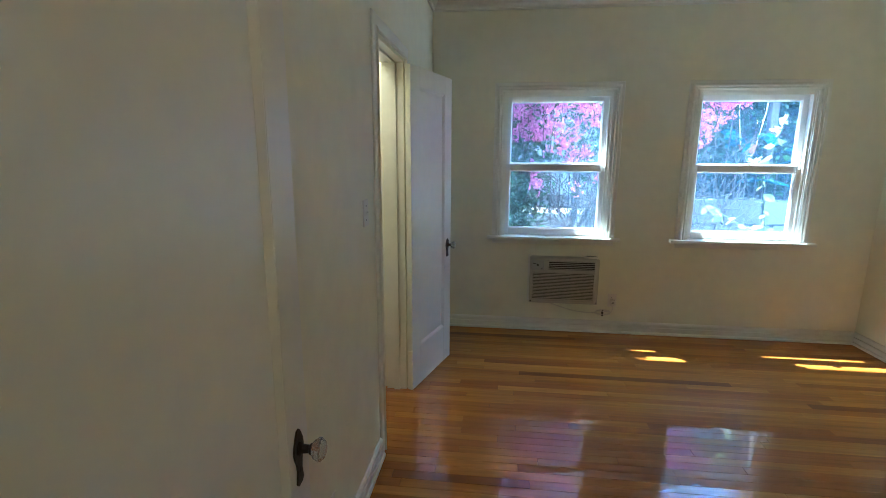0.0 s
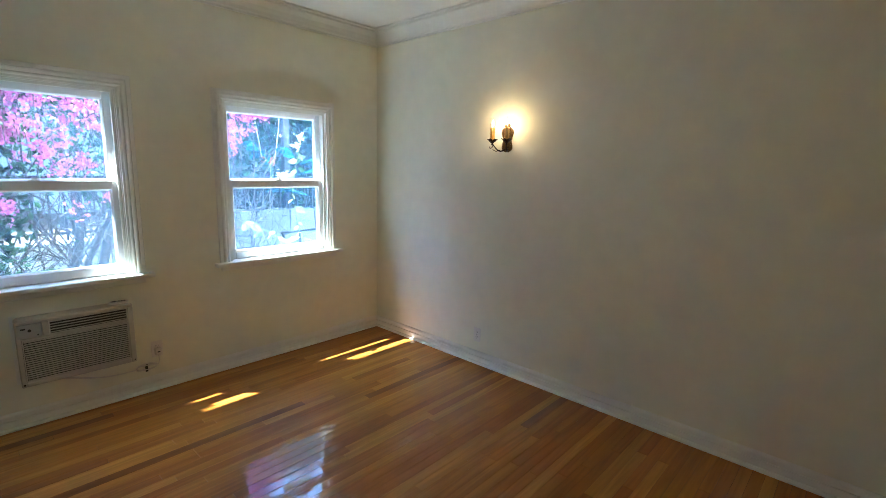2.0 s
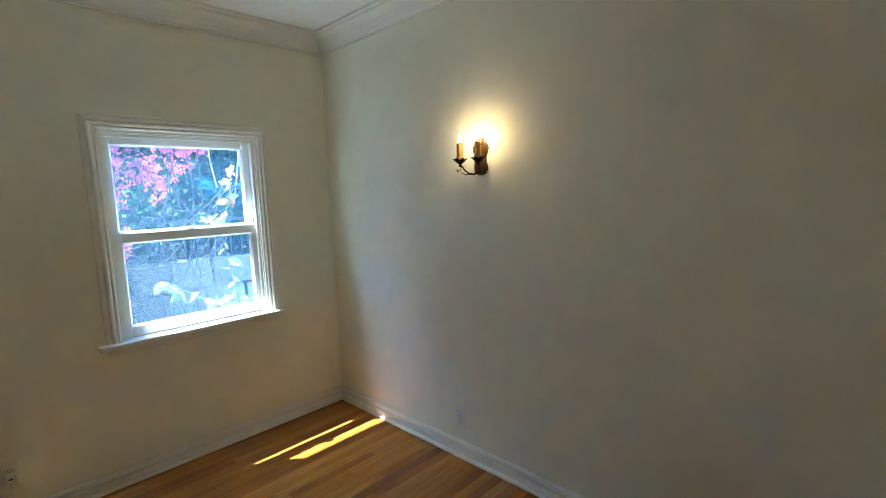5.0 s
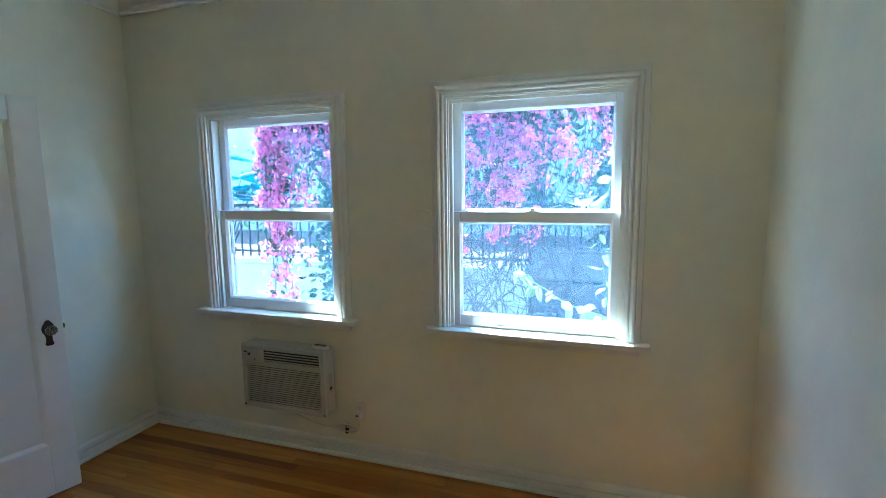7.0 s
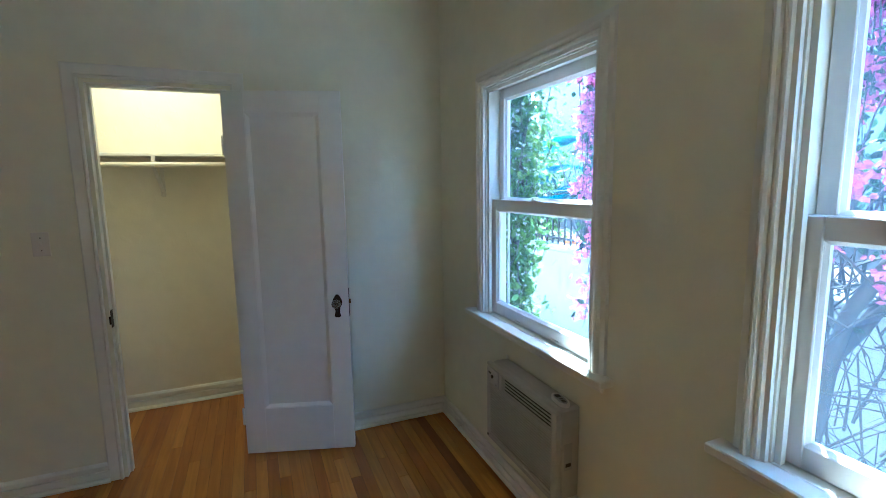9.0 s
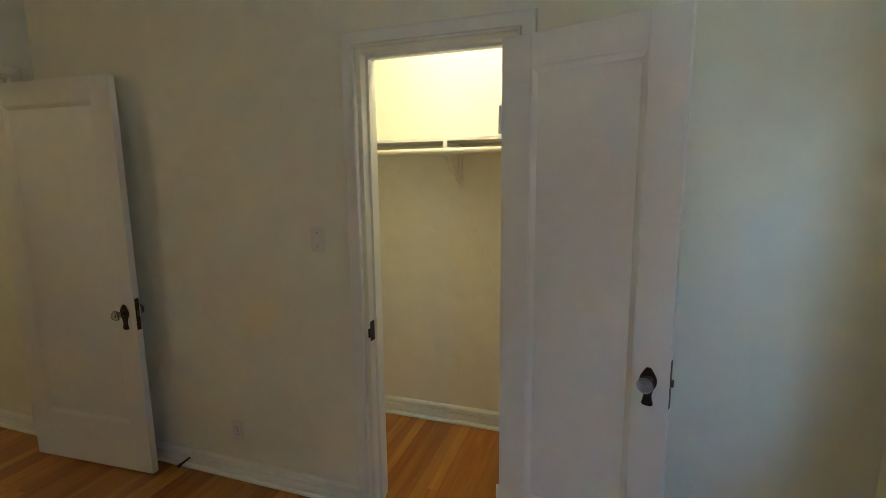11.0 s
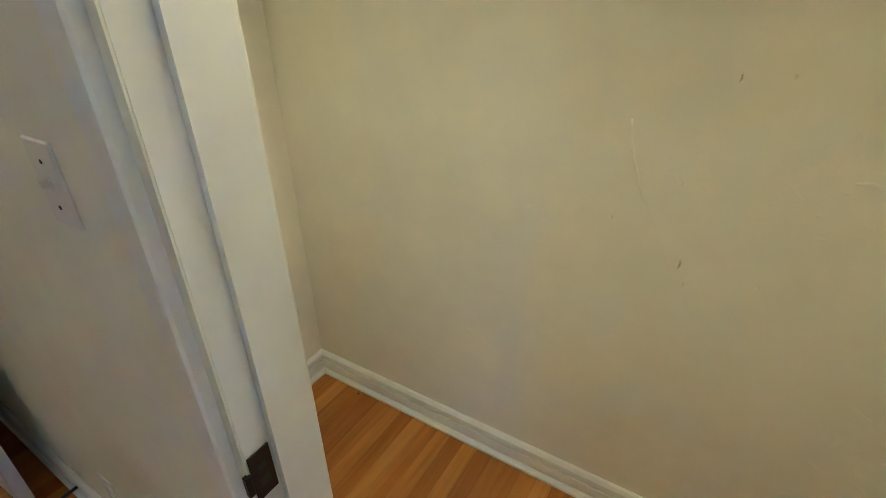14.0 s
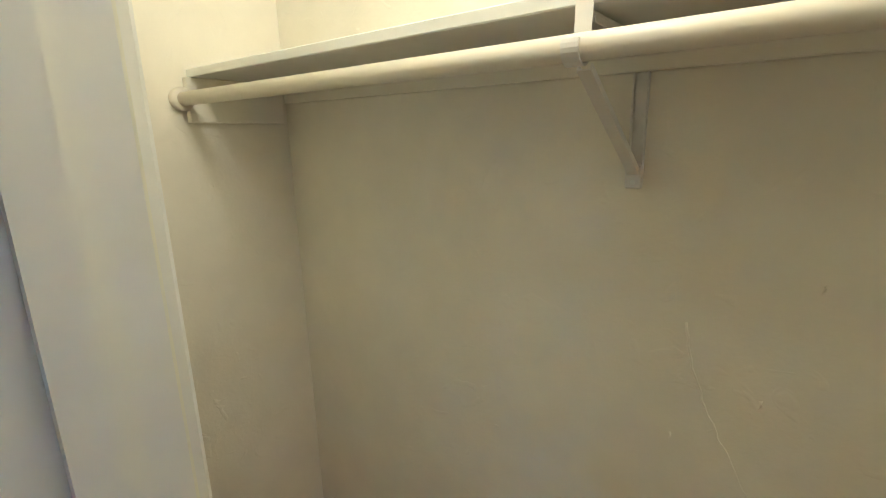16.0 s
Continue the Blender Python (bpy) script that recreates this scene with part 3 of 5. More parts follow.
def panel_door(name, hinge, free, height, label):
    """A one-panel leaf from its hinge edge to its free edge, knob on both faces."""
    h, f = Vector((*hinge, 0)), Vector((*free, 0))
    w = (f - h).length
    ang = math.atan2(f.y - h.y, f.x - h.x)
    door = thing(name, Matrix.Translation((h.x, h.y, 0.010)) @ Matrix.Rotation(ang, 4, "Z"), label, "door", kind="structure")
    T, S, top, low = 0.035, 0.112, 0.110, 0.265
    for n, a, b in (("hinge_stile", (0, 0, 0), (S, T, height)), ("lock_stile", (w - S, 0, 0), (w, T, height)),
                    ("top_rail", (S, 0.0004, height - top), (w - S, T - 0.0004, height)), ("bottom_rail", (S, 0.0004, 0), (w - S, T - 0.0004, low))):
        part(n, boxes((a, b), bevel=0.0015), DOOR, door)
    part("panel", boxes(((S - 0.004, 0.011, low - 0.004), (w - S + 0.004, T - 0.011, height - top + 0.004))), DOOR, door, "recessed flat panel")
    ring = [(0, 0), (0, -0.0100), (0.003, -0.0102), (0.020, -0.0010), (0.021, 0)]
    for y0, s in ((0.0108, 1), (T - 0.0108, -1)):
        part("panel_moulding", ring_frame(bmesh.new(), S, w - S, low, height - top, ring, lambda u, d, z: Vector((u, y0 + s * d, z))), DOOR, door)
    z = 0.865
    for y0, out in ((0.0, (0, -1, 0)), (T, (0, 1, 0))):
        knob(door, (w - 0.062, y0, z), out, 1)
    latch = part("latch_plate", boxes(((w - 0.0005, 0.006, z - 0.085), (w + 0.0015, T - 0.006, z + 0.075)), bevel=0.0008), IRON, door, "dark bronze latch plate")
    part("latch_bolt", boxes(((w, 0.011, z - 0.012), (w + 0.010, T - 0.011, z + 0.012)), bevel=0.002), BRASS, latch)
    return door


def hinge_set(door, side, height):
    for z in (0.22, height - 0.28):
        bm = rod(bmesh.new(), (-0.006, side, z - 0.045), (-0.006, side, z + 0.045), 0.006, n=10)
        lathe(bm, [(0.004, 0.045), (0.007, 0.049), (0.003, 0.056)], Matrix.Translation((-0.006, side, z)), 10)
        box(bm, (-0.0055, side - 0.002, z - 0.044), (0.0, side + 0.030, z + 0.044))
        part("hinge", bm, TRIM, door, "painted-over butt hinge")


d1 = panel_door("door_1", (-0.250, 2.766), (-0.072, 3.342), 1.995, "white painted one-panel closet door standing wide open")
hinge_set(d1, 0.0, 1.995)
d2 = panel_door("door_2", (-0.112, 0.150), (-0.160, 0.955), 2.0, "white painted one-panel entry door standing open")
hinge_set(d2, 0.0, 2.0)


# ---- wall sconces ----
def spiral(a, b, drop, n=14):
    """A scrolled arm from a to b that sags by drop and ends in a curl."""
    a, b = Vector(a), Vector(b)
    pts = []
    for i in range(n):
        s = i / (n - 1)
        p = a.lerp(b, s)
        p.z -= drop * math.sin(math.pi * s)
        pts.append(p)
    return pts


def sconce(name, m):
    """Local frame: x along the wall, y out from it, z up; the origin is on the wall at the plate's foot."""
    lamp = thing(name, m, "aged brass two-candle wall sconce with lit flame bulbs", "wall lamp", "wall sconces")
    half = [(0.012, 0.0), (0.034, 0.012), (0.044, 0.030), (0.042, 0.050), (0.034, 0.070), (0.033, 0.090), (0.042, 0.112), (0.050, 0.132), (0.049, 0.150), (0.038, 0.166), (0.024, 0.174), (0.018, 0.182), (0.020, 0.190), (0.014, 0.198), (0.0, 0.201)]
    loop = half + [(-u, v) for u, v in reversed(half[:-1])]
    to_wall = Matrix(((1, 0, 0, 0), (0, 0, 1, 0), (0, 1, 0, 0), (0, 0, 0, 1)))
    part("backplate", prism(bmesh.new(), loop, to_wall, 0.010), BRASS, lamp, "embossed aged brass backplate")
    inner = [(u * 0.70, 0.022 + v * 0.76) for u, v in loop]
    part("boss", prism(bmesh.new(), inner, to_wall @ Matrix.Translation((0, 0, 0.0095)), 0.008), BRASS, lamp)
    rim = [Vector((u * 0.86, 0.012, 0.012 + v * 0.88)) for u, v in loop]
    part("rim", tube(bmesh.new(), rim + [rim[0]], 0.004, 6), BRASS, lamp, smooth=True)
    for u, v, r in ((0, 0.165, 0.008), (-0.012, 0.158, 0.006), (0.012, 0.158, 0.006), (0, 0.034, 0.010)):
        bm = bmesh.new()
        bmesh.ops.create_icosphere(bm, subdivisions=2, radius=r, matrix=Matrix.Translation((u, 0.019, v)) @ Matrix.Diagonal((1, 0.6, 1, 1)))
        part("rosette", bm, BRASS, lamp, smooth=True)
    for s in (-1, 1):
        cup = Vector((s * 0.062, 0.102, 0.066))
        bm = tube(bmesh.new(), spiral((s * 0.010, 0.012, 0.020), (s * 0.058, 0.098, 0.052), 0.028), 0.0055, 7, 0.7)
        tube(bm, [cup + Vector((s * 0.012 * math.cos(k * 0.6) + s * 0.008, 0.010 * math.sin(k * 0.6), -0.030 - 0.013 * math.sin(k * 0.6))) for k in range(9)], 0.0032, 6, 0.6)
        tube(bm, [(s * 0.03, 0.05, 0.012), (s * 0.045, 0.075, 0.004), (s * 0.06, 0.088, 0.012), (s * 0.066, 0.094, 0.022)], 0.004, 6, 0.3)
        arm = part("arm", bm, IRON, lamp, "scrolled dark bronze arm", smooth=True)
        bm = lathe(bmesh.new(), [(0.006, -0.020), (0.009, -0.014), (0.006, -0.008), (0.016, 0.0), (0.020, 0.006), (0.020, 0.008)], Matrix.Translation(cup), 12)
        part("drip_cup", bm, IRON, arm, "petalled dark bronze cup")
        for k in range(7):
            w = 2 * math.pi * k / 7
            d, t = Vector((math.cos(w), math.sin(w), 0)), Vector((-math.sin(w), math.cos(w), 0))
            bm, row = bmesh.new(), []
            for r, h, wide in ((0.014, 0.0, 0.006), (0.024, 0.006, 0.012), (0.031, 0.014, 0.012), (0.037, 0.017, 0.008), (0.040, 0.022, 0.002)):
                for lift in (0, 0.0012):
                    row.append([bm.verts.new(cup + d * r + t * (q * wide) + Vector((0, 0, h + lift + 0.003 * abs(q)))) for q in (-1, 0, 1)])
            for p, q in zip(row[0::2], row[2::2]):
                for e in (0, 1):
                    bm.faces.new((p[e], p[e + 1], q[e + 1], q[e]))
            for p, q in zip(row[1::2], row[3::2]):
                for e in (0, 1):
                    bm.faces.new((p[e], q[e], q[e + 1], p[e + 1]))
            part("petal", bm, IRON, arm)
        bm = lathe(bmesh.new(), [(0.0170, 0.008), (0.0175, 0.030), (0.0168, 0.060), (0.0174, 0.095), (0.0160, 0.101), (0.009, 0.102)], Matrix.Translation(cup), 14)
        for k, low in ((0, 0.07), (2, 0.05), (3, 0.078), (5, 0.06)):
            w = 2 * math.pi * k / 6
            q = cup + Vector((0.0172 * math.cos(w), 0.0172 * math.sin(w), 0))
            rod(bm, q + Vector((0, 0, low)), q + Vector((0, 0, 0.100)), 0.0026, 0.0018, 6)
        part("candle_sleeve", bm, WAX, arm, "amber candle sleeve with wax drips", smooth=True)
        bulb = part("bulb", lathe(bmesh.new(), [(0.011, 0.102), (0.0155, 0.110), (0.0180, 0.121), (0.0178, 0.131), (0.0145, 0.146), (0.0085, 0.158), (0.0045, 0.165), (0.0042, 0.170), (0.001, 0.173)], Matrix.Translation(cup), 16), BULB, arm, "clear flame-tip bulb, lit", smooth=True)
        bulb.visible_shadow = False
        bm = tube(bmesh.new(), [cup + Vector(p) for p in ((-0.004, 0, 0.112), (-0.006, 0, 0.128), (-0.003, 0.002, 0.146), (0.0, 0, 0.150), (0.003, -0.002, 0.146), (0.006, 0, 0.128), (0.004, 0, 0.112))], 0.0009, 5)
        part("filament", bm, FILAMENT, arm, "glowing wire filament")
        bulb_light("sconce_glow", m @ (cup + Vector((0, 0, 0.130))), SCONCE, 0.011)
    return lamp


sconce("wall_sconce", Matrix(((0, -1, 0, XE), (1, 0, 0, 2.52), (0, 0, 1, 1.682), (0, 0, 0, 1))))
sconce("wall_sconce", Matrix(((-1, 0, 0, 1.18), (0, 1, 0, YS), (0, 0, 1, 1.668), (0, 0, 0, 1))))


# ---- wall air conditioner ----
def air_conditioner():
    x0, x1, z0, z1, d = 0.545, 1.105, 0.280, 0.665, 0.119
    ac = thing("air_conditioner", Matrix.Translation((x0, YN, z0)), "beige-grey through-wall air conditioner with louvred grille", "air conditioner")
    w, h = x1 - x0, z1 - z0
    part("body", boxes(((0.004, -d + 0.022, 0.004), (w - 0.004, -0.001, h)), bevel=0.012), ACGREY, ac)
    bm = bmesh.new()
    y0, y1 = -d, -d + 0.024
    for a, b in (((0, y0, h - 0.018), (w, y1, h - 0.0)), ((0, y0, 0), (0.022, y1, h - 0.018)), ((w - 0.030, y0, 0), (w, y1, h - 0.018)),
                 ((0.022, y0, 0), (w - 0.030, y1, 0.026)), ((0.022, y0 + 0.001, 0.272), (w - 0.030, y1, 0.284)), ((0.116, y0, 0.284), (0.146, y1, h - 0.018))):
        box(bm, a, b, 0.004)
    part("front_frame", bm, ACGREY, ac)
    part("intake_backing", boxes(((0.02, y0 + 0.014, 0.02), (w - 0.028, y1 - 0.001, 0.275))), ACDARK, ac)
    grille = part("intake_grille", ring_frame(bmesh.new(), 0.0235, w - 0.0315, 0.0265, 0.2715, [(0, 0.003), (0.005, 0.003), (0.005, 0.013), (0, 0.013)], lambda u, dd, z: Vector((u, y0 + dd, z))), ACGREY, ac)
    slat = boxes(((0.0305, 0, 0), (w - 0.0365, 0.009, 0.0060)), bevel=0.001)
    slat_mesh = bpy.data.meshes.new("slat")
    slat.to_mesh(slat_mesh)
    slat.free()
    slat_mesh.materials.append(ACGREY)
    for k in range(19):
        s = new("slat", slat_mesh)
        s.parent = grille
        s.location = (0, y0 + 0.003, 0.031 + k * 0.0126)
    part("outlet_backing", boxes(((0.144, y0 + 0.016, 0.282), (w - 0.028, y1 - 0.001, h - 0.016))), ACDARK, ac)
    vent = part("vent_frame", ring_frame(bmesh.new(), 0.147, w - 0.031, 0.2845, h - 0.0185, [(0, 0.002), (0.004, 0.0), (0.004, 0.012), (0, 0.014)], lambda u, dd, z: Vector((u, y0 + dd, z))), ACGREY, ac)
    fin = boxes(((0.152, 0, 0), (w - 0.036, 0.007, 0.0045)), bevel=0.001)
    fin_mesh = bpy.data.meshes.new("louvre")
    fin.to_mesh(fin_mesh)
    fin.free()
    fin_mesh.materials.append(ACGREY)
    for k in range(5):
        s = new("louvre", fin_mesh)
        s.parent = vent
        s.location = (0, y0 + 0.003, 0.2935 + k * 0.0155)
    panel = part("control_panel", boxes(((0.006, y0 - 0.0015, 0.286), (0.114, y0 + 0.012, h - 0.020)), bevel=0.003), PANELGREY, ac, "flat grey control panel")
    bm = rod(bmesh.new(), (0.060, y0 - 0.0075, 0.328), (0.060, y0 - 0.001, 0.328), 0.008, n=14)
    part("button", bm, ACDARK, panel, "dark round button")
    part("display", boxes(((0.022, y0 - 0.003, 0.336), (0.044, y0 - 0.0012, 0.344))), ACDARK, panel)
    part("indicator", boxes(((0.092, y0 - 0.0025, 0.294), (0.098, y0 - 0.0012, 0.302))), ACDARK, panel)
    recess = part("side_grip", boxes(((w - 0.0045, -0.078, 0.13), (w - 0.0025, -0.040, 0.24)), bevel=0.0008), PANELGREY, ac, "recessed side grip")
    part("grip_slot", boxes(((w - 0.003, -0.071, 0.145), (w - 0.0018, -0.046, 0.160))), ACDARK, recess)
    part("screw", rod(bmesh.new(), (0.012, y0 - 0.002, 0.016), (0.012, y0 + 0.002, 0.016), 0.006, n=10), ACDARK, ac)
    part("screw", rod(bmesh.new(), (w - 0.012, y0 - 0.002, 0.016), (w - 0.012, y0 + 0.002, 0.016), 0.004, n=10), ACDARK, ac)
    part("trim_bead", boxes(((-0.012, -0.006, -0.012), (w + 0.012, -0.0012, 0.0)), ((-0.012, -0.006, 0.0), (0.003, -0.0012, h + 0.01))), TRIM, ac)
    return ac
air_conditioner()

remote = thing("remote_control", Matrix.Translation((1.045, YN - 0.058, 0.6655)) @ Matrix.Rotation(radians(-8), 4, "Z"), "small white oval remote control on the air conditioner", "remote")
loop = [(0.055 * math.cos(a) * (abs(math.cos(a)) ** -0.25 if abs(math.cos(a)) > 1e-3 else 1), 0.024 * math.sin(a)) for a in [2 * math.pi * k / 28 for k in range(28)]]
part("case", prism(bmesh.new(), loop, Matrix(), 0.013), PLATE, remote, "white plastic case")
part("face", prism(bmesh.new(), [(u * 0.80, v * 0.74) for u, v in loop], Matrix.Translation((0, 0, 0.0128)), 0.0012), PANELGREY, remote, "grey key field")
part("screen", boxes(((-0.036, -0.010, 0.0138), (-0.010, 0.010, 0.0148)), bevel=0.0003), ACDARK, remote)
for u in (0.004, 0.018, 0.031):
    part("key", boxes(((u - 0.004, -0.008, 0.0138), (u + 0.004, 0.008, 0.0152)), bevel=0.0004), ACDARK, remote)


# ---- sockets and switches ----
def wall_plate(name, m, label, category, kinds):
    """Local frame: x along the wall, y out, z up; the origin in the plate's middle on the wall."""
    p = thing(name, m, label, category)
    plate = boxes(((-0.035, 0.0, -0.057), (0.035, 0.0055, 0.057)), bevel=0.0022)
    part("plate", plate, PLATE, p)
    if kinds == "socket":
        for z in (-0.0195, 0.0195):
            face = part("receptacle", boxes(((-0.0165, 0.005, z - 0.014), (0.0165, 0.0072, z + 0.014)), bevel=0.0016), PLATE, p)
            for u in (-0.0065, 0.0065):
                part("slot", boxes(((u - 0.0011, 0.0070, z - 0.001), (u + 0.0011, 0.0076, z + 0.008))), SLOT, face)
            part("earth_hole", rod(bmesh.new(), (0, 0.0068, z - 0.008), (0, 0.0076, z - 0.008), 0.0024, n=8), SLOT, face)
        part("screw", rod(bmesh.new(), (0, 0.005, 0), (0, 0.0066, 0), 0.003, n=8), SLOT, p)
    else:
        part("toggle", boxes(((-0.005, 0.005, -0.011), (0.005, 0.0075, 0.011)), ((-0.0035, 0.0072, -0.001), (0.0035, 0.0165, 0.008)), bevel=0.001), PLATE, p)
        for z in (-0.030, 0.030):
            part("screw", rod(bmesh.new(), (0, 0.005, z), (0, 0.0064, z), 0.003, n=8), SLOT, p)
    return p

def on_west(y, z, x=XW): return Matrix(((0, 1, 0, x), (-1, 0, 0, y), (0, 0, 1, z), (0, 0, 0, 1)))
def on_east(y, z): return Matrix(((0, -1, 0, XE), (1, 0, 0, y), (0, 0, 1, z), (0, 0, 0, 1)))
def on_north(x, z): return Matrix(((-1, 0, 0, x), (0, -1, 0, YN), (0, 0, 1, z), (0, 0, 0, 1)))
wall_plate("power_outlet", on_west(1.408, 0.262), "cream double wall socket low on the wall", "outlet", "socket")
wall_plate("power_outlet", on_east(2.730, 0.240), "cream double wall socket above the baseboard", "outlet", "socket")
wall_plate("power_outlet", on_north(1.252, 0.290), "cream wall socket with a plug in it", "outlet", "socket")
wall_plate("light_switch", on_west(1.940, 1.260), "white toggle light switch beside the closet", "switch", "switch")
wall_plate("light_switch", on_west(-0.89, 1.262, HX), "white toggle light switch in the hall", "switch", "switch")

plug = thing("coiled_cable", Matrix.Translation((1.252, YN, 0.262)), "grey vinyl power cord, coiled and plugged in", "cable")
part("plug", boxes(((-0.020, -0.040, -0.008), (0.020, -0.0078, 0.040)), bevel=0.005), CORD, plug, "boxy grey leak-breaker plug")
part("test_button", boxes(((-0.008, -0.042, 0.012), (0.008, -0.0395, 0.020))), ACDARK, plug)
pts = [Vector((-0.70, -0.020, 0.016))]
for k in range(1, 16):
    s = k / 15
    pts.append(Vector((-0.70 + 0.56 * s, -0.016, 0.016 - 0.10 * math.sin(min(1, s * 1.15) * math.pi / 2) ** 2)))
for k in range(40):
    a = 2 * math.pi * k / 13
    pts.append(Vector((-0.075 + 0.062 * math.cos(a + 2.6), -0.022 - 0.004 * (k / 13), -0.080 + 0.020 * math.sin(a + 2.6) + 0.004 * (k / 13))))
pts += [Vector((-0.005, -0.03, -0.07)), Vector((0.004, -0.028, -0.045)), Vector((0.0, -0.024, -0.01))]
part("cord", tube(bmesh.new(), pts, 0.0042, 7), CORD, plug, smooth=True)
part("tie", boxes(((-0.085, -0.034, -0.107), (-0.070, -0.014, -0.052)), bevel=0.003), ACDARK, plug, "dark cable tie")


# ---- closet fittings ----
shelf_x = -0.875
structure("closet_shelf", boxes(((CB + 0.001, CSOUTH + 0.001, 1.709), (shelf_x, CNORTH - 0.001, 1.729)), bevel=0.002), TRIM, "white painted closet shelf board", "shelf")
cleat = boxes(((CB + 0.0005, CSOUTH + 0.02, 1.655), (CB + 0.019, CNORTH - 0.02, 1.7088)), ((CB + 0.02, CSOUTH + 0.0005, 1.60), (shelf_x + 0.012, CSOUTH + 0.019, 1.7088)), bevel=0.002)
structure("closet_cleat", cleat, CLOSET, "painted wooden cleat under the shelf", "cleat")
pole = thing("closet_rod", Matrix.Translation((-0.852, CSOUTH, 1.657)), "cream painted hanging rod below the shelf", "rod")
part("pole", rod(bmesh.new(), (0, 0.020, 0), (0, CNORTH - CSOUTH - 0.004, 0), 0.0165, n=24), ROD, pole, smooth=True)
bm = lathe(bmesh.new(), [(0.027, 0.0005), (0.029, 0.004), (0.029, 0.016), (0.025, 0.021), (0.018, 0.023)], Matrix.Rotation(radians(-90), 4, "X"), 24)
part("end_socket", bm, ROD, pole, "round end socket", smooth=True)


def shelf_bracket(y):
    br = thing("shelf_bracket", Matrix.Translation((CB, y, 1.463)), "white steel shelf and rod bracket on the back wall", "bracket")
    part("wall_leg", boxes(((0.001, -0.013, 0.0), (0.004, 0.013, 0.239)), ((0.004, -0.013, 0.02), (0.014, -0.010, 0.215)), ((0.004, 0.010, 0.02), (0.014, 0.013, 0.215)), bevel=0.0008), PLATE, br)
    part("arm", boxes(((0.001, -0.010, 0.2365), (0.277, 0.010, 0.2395)), ((0.02, -0.010, 0.227), (0.27, -0.0075, 0.2365)), ((0.02, 0.0075, 0.227), (0.27, 0.010, 0.2365)), bevel=0.0006), PLATE, br)
    bm = bmesh.new()
    a, b = Vector((0.010, 0, 0.018)), Vector((0.274, 0, 0.172))
    d = (b - a).normalized()
    up = d.cross(Vector((0, 1, 0)))
    for u, v, wu, wv in ((0, 0, 0.009, 0.0012), (-0.0085, 0.004, 0.0010, 0.005), (0.0085, 0.004, 0.0010, 0.005)):
        loop = [(u - wu, v - wv), (u + wu, v - wv), (u + wu, v + wv), (u - wu, v + wv)]
        m = Matrix(((0, up.x, d.x, a.x), (1, up.y, d.y, a.y), (0, up.z, d.z, a.z), (0, 0, 0, 1)))
        prism(bm, loop, m, (b - a).length)
    part("brace", bm, PLATE, br)
    bm = bmesh.new()
    cx, cz, r = 0.303, 0.194, 0.0185
    curl = [(cx + r * math.cos(a), cz + r * math.sin(a)) for a in [radians(k) for k in range(-185, 30, 15)]]
    outer = [(cx + (x - cx) * 1.15, cz + (z - cz) * 1.15) for x, z in curl]
    inner = [(0.2825, 0.252)] + curl
    outer = [(0.2797, 0.252)] + outer
    rows = [[bm.verts.new((x, y0, z)) for x, z in line] for y0 in (-0.011, 0.011) for line in (inner, outer)]
    for p, q in ((0, 1), (1, 3), (3, 2), (2, 0)):
        for k in range(len(inner) - 1):
            bm.faces.new([rows[p][k], rows[p][k + 1], rows[q][k + 1], rows[q][k]])
    for k in (0, -1):
        bm.faces.new([rows[p][k] for p in (0, 1, 3, 2)])
    bmesh.ops.recalc_face_normals(bm, faces=bm.faces)
    part("hook", bm, PLATE, br, "curved rod hook")
    part("foot_cap", boxes(((0.0045, -0.0145, -0.004), (0.0165, 0.0145, 0.040)), bevel=0.003), PLATE, br)
    for z in (0.008, 0.030):
        part("screw", rod(bmesh.new(), (0.0160, 0, z), (0.0178, 0, z), 0.0045, n=10), TRIM, br)
    return br
shelf_bracket(2.342)

lamp = thing("closet_light", Matrix.Translation((-0.60, 2.36, 2.5)), "opal glass globe lamp on the closet ceiling", "ceiling lamp")
part("lampholder", lathe(bmesh.new(), [(0.060, -0.0005), (0.060, -0.014), (0.045, -0.022), (0.045, -0.040)], Matrix(), 24), PLATE, lamp)
glow = part("globe", lathe(bmesh.new(), [(0.044, -0.036)] + [(0.130 * math.cos(radians(k)), -0.160 - 0.130 * math.sin(radians(k))) for k in range(-70, 90, 10)] + [(0.002, -0.290)], Matrix(), 28), BULB, lamp, smooth=True)
glow.visible_shadow = False
bulb_light("closet_glow", (-0.60, 2.36, 2.34), CLOSET_W, 0.13, (1.0, 0.79, 0.52))

# added fill lamp that warms the hall, out of sight round the corner
lamp = thing("hall_fill_light", Matrix.Translation((0.55, -1.25, 2.6)), "unseen bare-bulb fill lamp added on the hall ceiling", "ceiling lamp")
part("lampholder", lathe(bmesh.new(), [(0.055, -0.0005), (0.055, -0.012), (0.030, -0.022), (0.022, -0.050), (0.016, -0.052)], Matrix(), 24), PLATE, lamp)
glow = part("bulb", lathe(bmesh.new(), [(0.013, -0.052), (0.016, -0.065), (0.030, -0.095), (0.030, -0.110), (0.018, -0.128), (0.002, -0.134)], Matrix(), 20), BULB, lamp, smooth=True)
glow.visible_shadow = False
bulb_light("hall_glow", (0.55, -1.25, 2.50), HALL_W, 0.025, (1.0, 0.72, 0.42))

